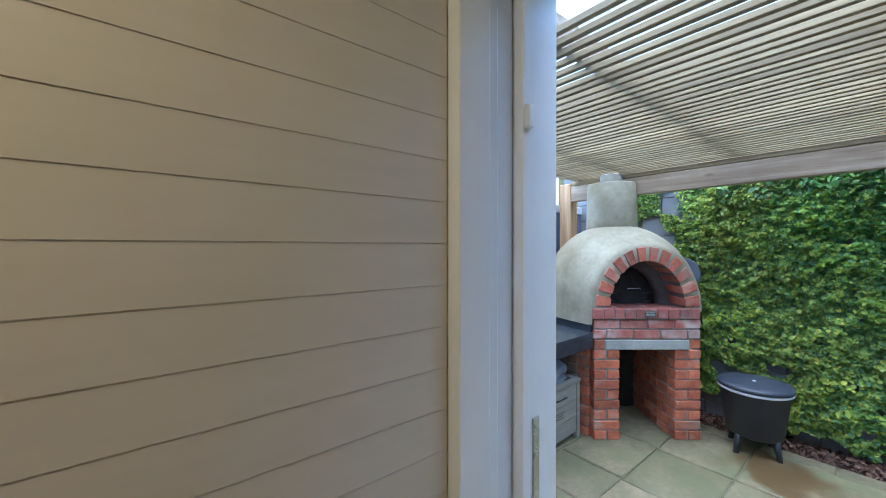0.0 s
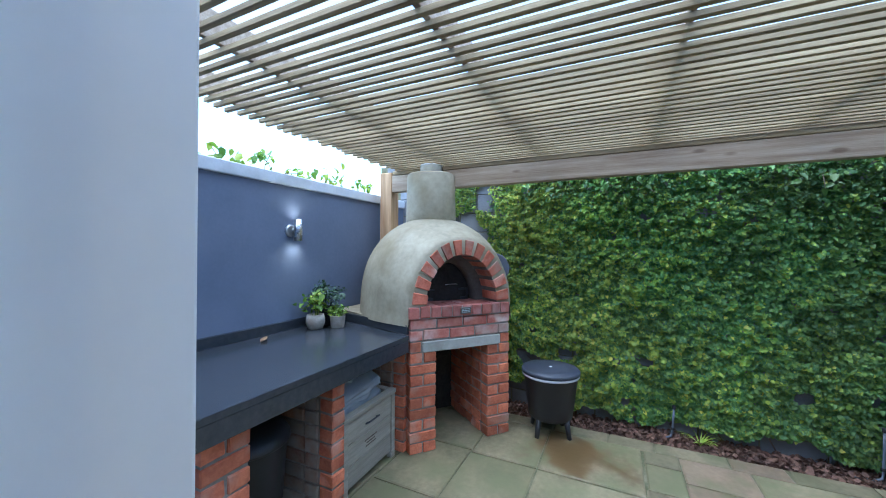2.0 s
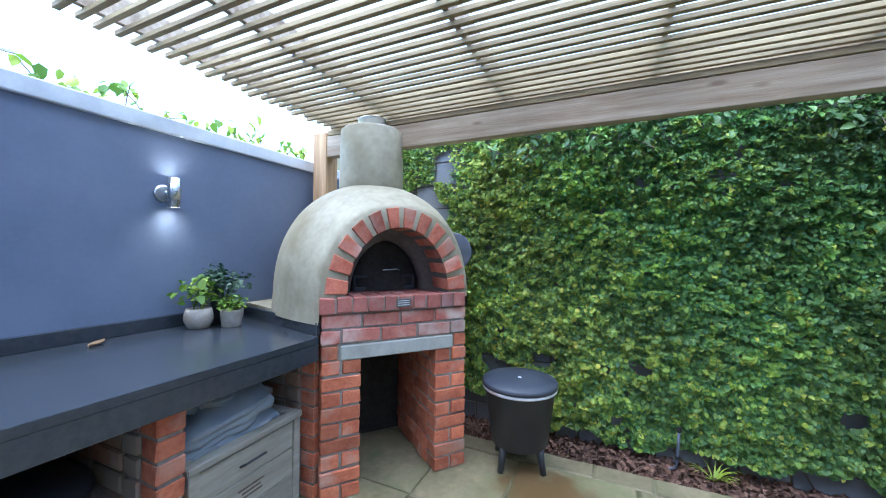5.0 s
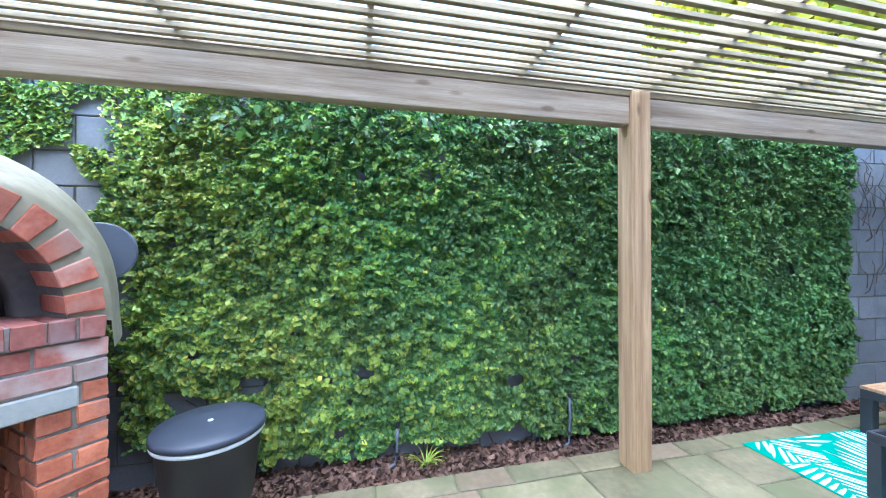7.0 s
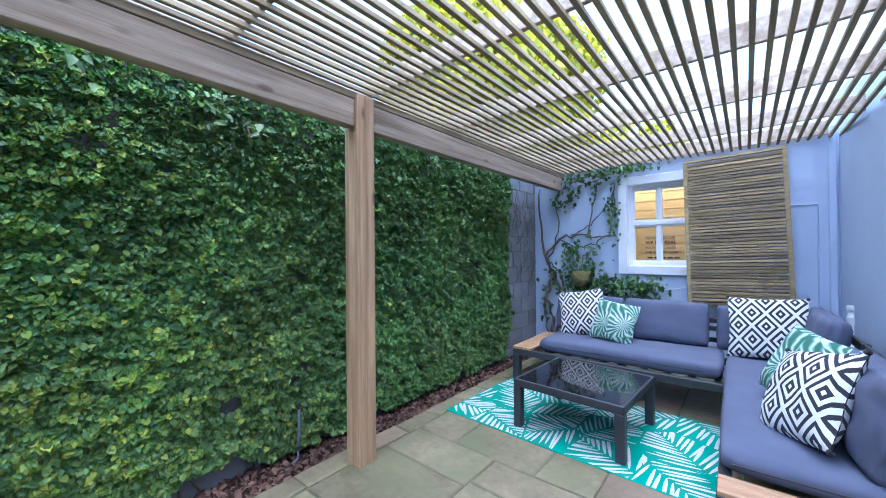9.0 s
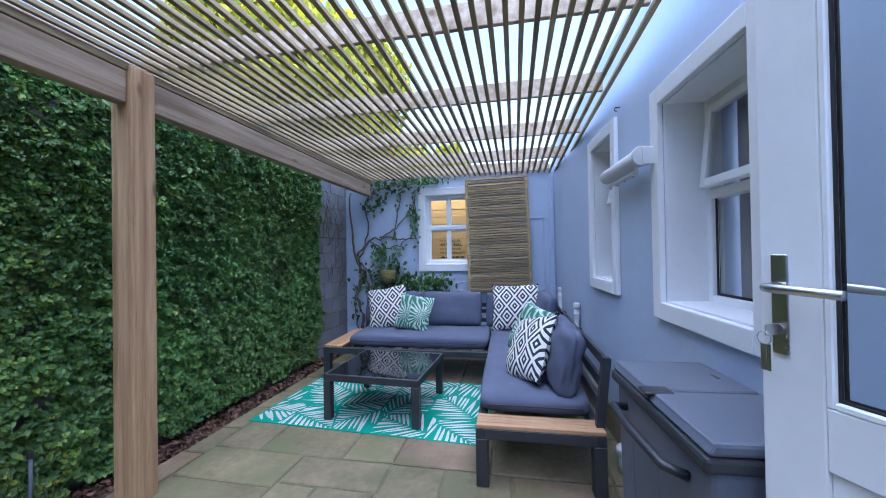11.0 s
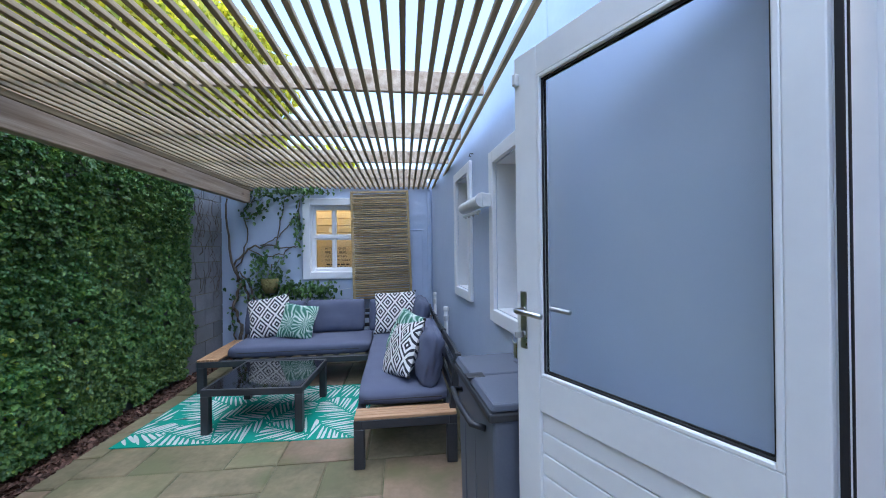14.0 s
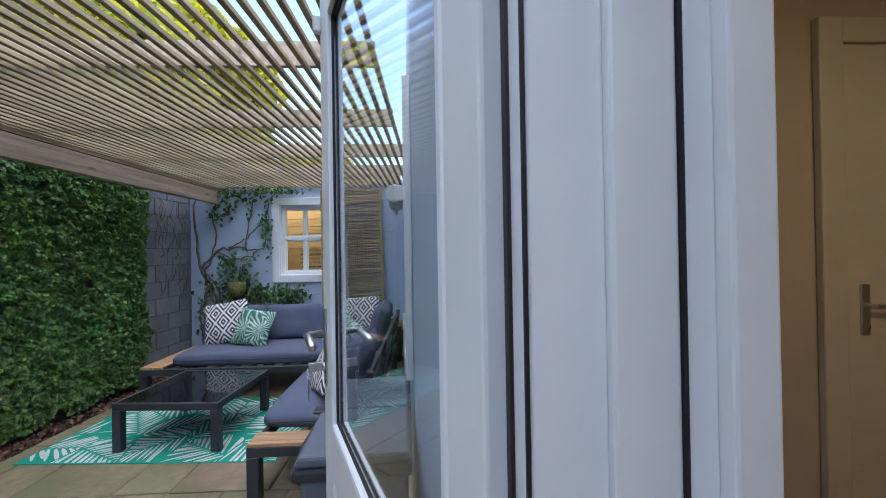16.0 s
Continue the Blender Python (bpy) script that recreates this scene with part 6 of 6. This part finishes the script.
for cx, cz, sx, sz, n in ((4.42, 1.02, 0.16, 0.17, 260), (4.05, 0.90, 0.26, 0.07, 240), (3.72, 0.90, 0.13, 0.05, 70), (4.62, 1.95, 0.06, 0.08, 20), (4.55, 1.35, 0.06, 0.08, 24), (4.6, 2.27, 0.2, 0.03, 60), (4.0, 2.29, 0.28, 0.025, 120), (4.02, 1.7, 0.03, 0.16, 40)):
    for j in range(n):
        vp.append((cx + vr.normal(0, sx), PY + 0.03 + abs(vr.normal(0, 0.06)), cz + vr.normal(0, sz)))
        vn.append((0, 1, 0.5))
tagged(leaves("leaves", vp, vn, 0.040, M_VINE, vine, "small dark green leaves", seed=15, jitter=0.5), kind="stuff")
twigs = thing("dry_climber", "dry leafless twigs clinging to the block wall", "climber")
for k in range(26):
    y0, z0 = vr.uniform(-4.1, -3.6), vr.uniform(0.8, 2.0)
    p = [Vector((east_x(y0) - 0.015, y0, z0))]
    for q in range(6):
        nx_ = p[-1] + Vector((0, vr.normal(0.0, 0.05), vr.uniform(0.02, 0.11)))
        nx_.y = min(max(nx_.y, -4.18), -3.3)
        nx_.x = east_x(nx_.y) - vr.uniform(0.01, 0.05)
        p.append(nx_)
    part("twig", tube(p, 0.004, 4, taper=0.4), M_BARK, twigs)
basket = thing("hanging_planter", "mossy coir planter fixed to the back wall", "planter", m=pose(4.40, BACK_Y + 0.14, 0.88))
part("liner", lathe([(0.06, 0), (0.10, 0.06), (0.115, 0.2), (0.10, 0.2), (0.08, 0.17), (0, 0.17)], 22), surf("mossy coir", (0.12, 0.11, 0.035), (0.22, 0.19, 0.07), 20, 0.95, 0.9, 90, dist=0.02), basket, smooth=True)
part("bracket", tube([(0, -0.13, 0.19), (0, -0.03, 0.19)], 0.006, 6), M_CHAR, basket)
hose = thing("hose_reel", "dark green coiled garden hose with red nozzle on the wall", "hose", m=pose(3.72, BACK_Y + 0.06, 0.66))
for k in range(4):
    r0 = 0.15 - k * 0.013
    part("coil", tube([(r0 * math.cos(q * 0.3142), 0.012 * (k % 2) + 0.004 * k, r0 * math.sin(q * 0.3142)) for q in range(21)], 0.0095, 8), surf("green hose", (0.01, 0.05, 0.035), (0.015, 0.07, 0.05), 8, 0.4, 0.05, 60) if k == 0 else bpy.data.materials["green hose"], hose, smooth=True)
part("nozzle", tube([(0.0, 0.02, 0.02), (0.0, 0.05, 0.08)], 0.014, 10), surf("red plastic", (0.5, 0.02, 0.02), (0.6, 0.03, 0.03), 6, 0.4, 0, 40), hose, "red plastic nozzle")
part("hanger", box((-0.05, -0.058, -0.03), (0.05, 0.015, 0.02), 0.005), M_CHAR, hose)
cable = thing("cable", "thin white cable sagging along the back wall", "cable")
part("cable", tube([(3.95 - 0.09 * q, BACK_Y + 0.008, 0.93 - 0.05 * math.sin(math.pi * q / 8)) for q in range(9)], 0.004, 6), M_PVC, cable)
conduit = thing("conduit", "thin blue-painted conduit down the back wall", "conduit")
part("pipe", tube([(2.27, BACK_Y + 0.008, 0), (2.27, BACK_Y + 0.008, 1.75)], 0.006, 6), M_BLUE, conduit)
part("pipe", tube([(2.27, BACK_Y + 0.008, 1.75), (2.45, BACK_Y + 0.008, 1.75)], 0.006, 6), M_BLUE, conduit)
part("downpipe", box((2.145, BACK_Y + 0.001, -0.01), (2.20, BACK_Y + 0.03, 2.4), 0.006), M_BLUE, conduit)

# drain pipes behind the sofa, and a pot
for (at, h, lab) in (((2.115, -3.90, 0), 0.86, "thin white capped drain pipe behind the sofa"), ((2.075, -2.95, 0), 0.80, "white capped drain pipe beside the house wall")):
    t = thing("drain_pipe", lab, "pipe", "white drain pipes", m=pose(*at))
    part("pipe", lathe([(0.024, 0), (0.024, h - 0.05)], 16), M_PVC, t, smooth=True)
    part("socket", lathe([(0.031, h - 0.16), (0.031, h - 0.10)], 16), M_PVC, t)
    part("cap", lathe([(0.030, h - 0.05), (0.031, h - 0.045), (0.031, h - 0.004), (0.027, h), (0, h)], 16), M_PVC, t, smooth=True)
gully = thing("drain_gully", "white plastic drain access cap on the house wall", "drain", m=pose(2.02, -1.55, 0))
part("pipe", lathe([(0.055, 0), (0.055, 0.10)], 24), M_PVC, gully, smooth=True)
part("cap", lathe([(0.066, 0.10), (0.068, 0.105), (0.068, 0.135), (0.06, 0.145), (0, 0.148)], 24), M_PVC, gully, smooth=True)
pot = thing("plant_pot", "empty brown plastic pot behind the sofa", "pot", m=pose(2.31, -3.98, 0))
part("pot", lathe([(0.10, 0), (0.135, 0.45), (0.15, 0.46), (0.15, 0.52), (0.135, 0.52), (0.12, 0.45), (0, 0.45)], 26), M_BARK, pot, smooth=True)
skirt = part("baseboard", box((0, 0, -0.012), (3.9, 0.028, 0.20), 0.01), M_CEMENT, m=HOUSE @ pose(1.0, 0.0005, 0))
setting(skirt, "weathered plaster plinth along the house wall", "plinth")

# ---------------- storage bin by the door ----------------
box_m = HOUSE @ pose(1.105, 0.19, 0)
store = thing("storage_bin", "tall grey plastic storage bin with hinged lid and handle", "storage bin", m=box_m)
BL, BD, BH = 0.325, 0.165, 0.78
bm = box((-BL, -BD, 0.0), (BL, BD, BH), 0.02, 3)
for v in bm.verts:
    k = 0.93 + 0.07 * v.co.z / BH
    v.co.x *= k
    v.co.y *= k
part("body", bm, M_BIN, store)
for k in range(3):
    part("rib", box((-0.24 + k * 0.2, BD * 0.95 - 0.002, 0.08), (-0.16 + k * 0.2, BD * 0.95 + 0.006, 0.70), 0.004), M_BIN, store)
part("rim", box((-BL - 0.012, -BD - 0.012, BH - 0.01), (BL + 0.012, BD + 0.02, BH + 0.032), 0.012, 2), M_BINDARK, store, "dark plastic rim")
for x0, x1 in ((-BL - 0.01, -0.004), (0.004, BL + 0.01)):
    lid = bmesh.new()
    box((x0, -BD - 0.01, BH + 0.033), (x1, BD + 0.012, BH + 0.068), 0.010, 2, bm=lid)
    for v in lid.verts:
        if v.co.z > BH + 0.05:
            v.co.y *= 0.95
    lid_ob = part("lid", lid, M_BIN, store, "grey moulded lid half")
part("catch", box((-0.03, BD - 0.06, BH + 0.060), (0.03, BD + 0.03, BH + 0.072), 0.004), M_BINDARK, lid_ob)
part("handle", tube([(-0.22, BD + 0.0, 0.70), (-0.20, BD + 0.055, 0.715), (0.0, BD + 0.065, 0.715), (0.20, BD + 0.055, 0.715), (0.22, BD, 0.70)], 0.014, 10), M_BINDARK, store, "dark bar handle", True)
part("lid_slot", box((0.13, -0.12, BH + 0.0675), (0.17, -0.11, BH + 0.0695)), M_CHAR, lid_ob)

# ---------------- flagstones ----------------
fr_ = random.Random(12)


def flag(x0, y0, x1, y1):
    g = 0.006
    bm = bmesh.new()
    c = [(x0 + g, y0 + g), (x1 - g, y0 + g), (x1 - g, y1 - g), (x0 + g, y1 - g)]
    j = lambda: fr_.uniform(-0.007, 0.007)
    c = [(px + j(), py + j()) for px, py in c]
    cx, cy = (x0 + x1) / 2, (y0 + y1) / 2
    zt = fr_.uniform(-0.003, 0.0015)
    inner = [(cx + (px - cx) * (1 - 0.02 / (x1 - x0)), cy + (py - cy) * (1 - 0.02 / (y1 - y0))) for px, py in c]
    lo = [bm.verts.new((px, py, -0.02)) for px, py in c]
    mid = [bm.verts.new((px, py, zt - 0.006)) for px, py in c]
    top = [bm.verts.new((px, py, zt + fr_.uniform(-0.001, 0.001))) for px, py in inner]
    for a, b in ((lo, mid), (mid, top)):
        for i in range(4):
            k = (i + 1) % 4
            bm.faces.new((a[i], a[k], b[k], b[i]))
    bm.faces.new(top)
    bmesh.ops.recalc_face_normals(bm, faces=bm.faces[:])
    part("flagstone", bm, fr_.choice((M_STONE, M_STONE, M_STONE, M_STONE_BEIGE, M_STONE_BEIGE, M_STONE_PINK)), floor)


def pave(x0, y0, x1, y1, depth=0):
    w, h = x1 - x0, y1 - y0
    big = max(w, h)
    if (big < 0.95 and min(w, h) < 0.68 and fr_.random() < 0.8) or big < 0.5:
        flag(x0, y0, x1, y1)
        return
    k = fr_.choice((0.36, 0.42, 0.5, 0.58, 0.64))
    if w > h * fr_.uniform(0.8, 1.2):
        pave(x0, y0, x0 + w * k, y1, depth + 1)
        pave(x0 + w * k, y0, x1, y1, depth + 1)
    else:
        pave(x0, y0, x1, y0 + h * k, depth + 1)
        pave(x0, y0 + h * k, x1, y1, depth + 1)


pave(1.45, -4.22, 4.72, 3.36)
y = -4.2
while y < 3.3:
    l = fr_.uniform(0.28, 0.5)
    flag(4.72, y, 4.885 + fr_.uniform(-0.01, 0.012), min(y + l, 3.36))
    y += l

# blocks of the east wall, shared between alike ones
blk, blk_h = None, 0.195
for r in range(13):
    u = -0.2 - (0.2 if r % 2 else 0)
    while u < 7.9:
        if u > -0.3:
            zc = -0.09 + r * 0.203
            if blk is None:
                blk = part("block", box((0, 0.0, 0), (0.388, 0.02, blk_h), 0.004), M_BLOCK, wall_east, m=pose(u, 0, zc))
            else:
                o = new("block", blk.data)
                o.parent = wall_east
                o.matrix_basis = pose(u, fr_.uniform(-0.003, 0.003), zc)
        u += 0.40
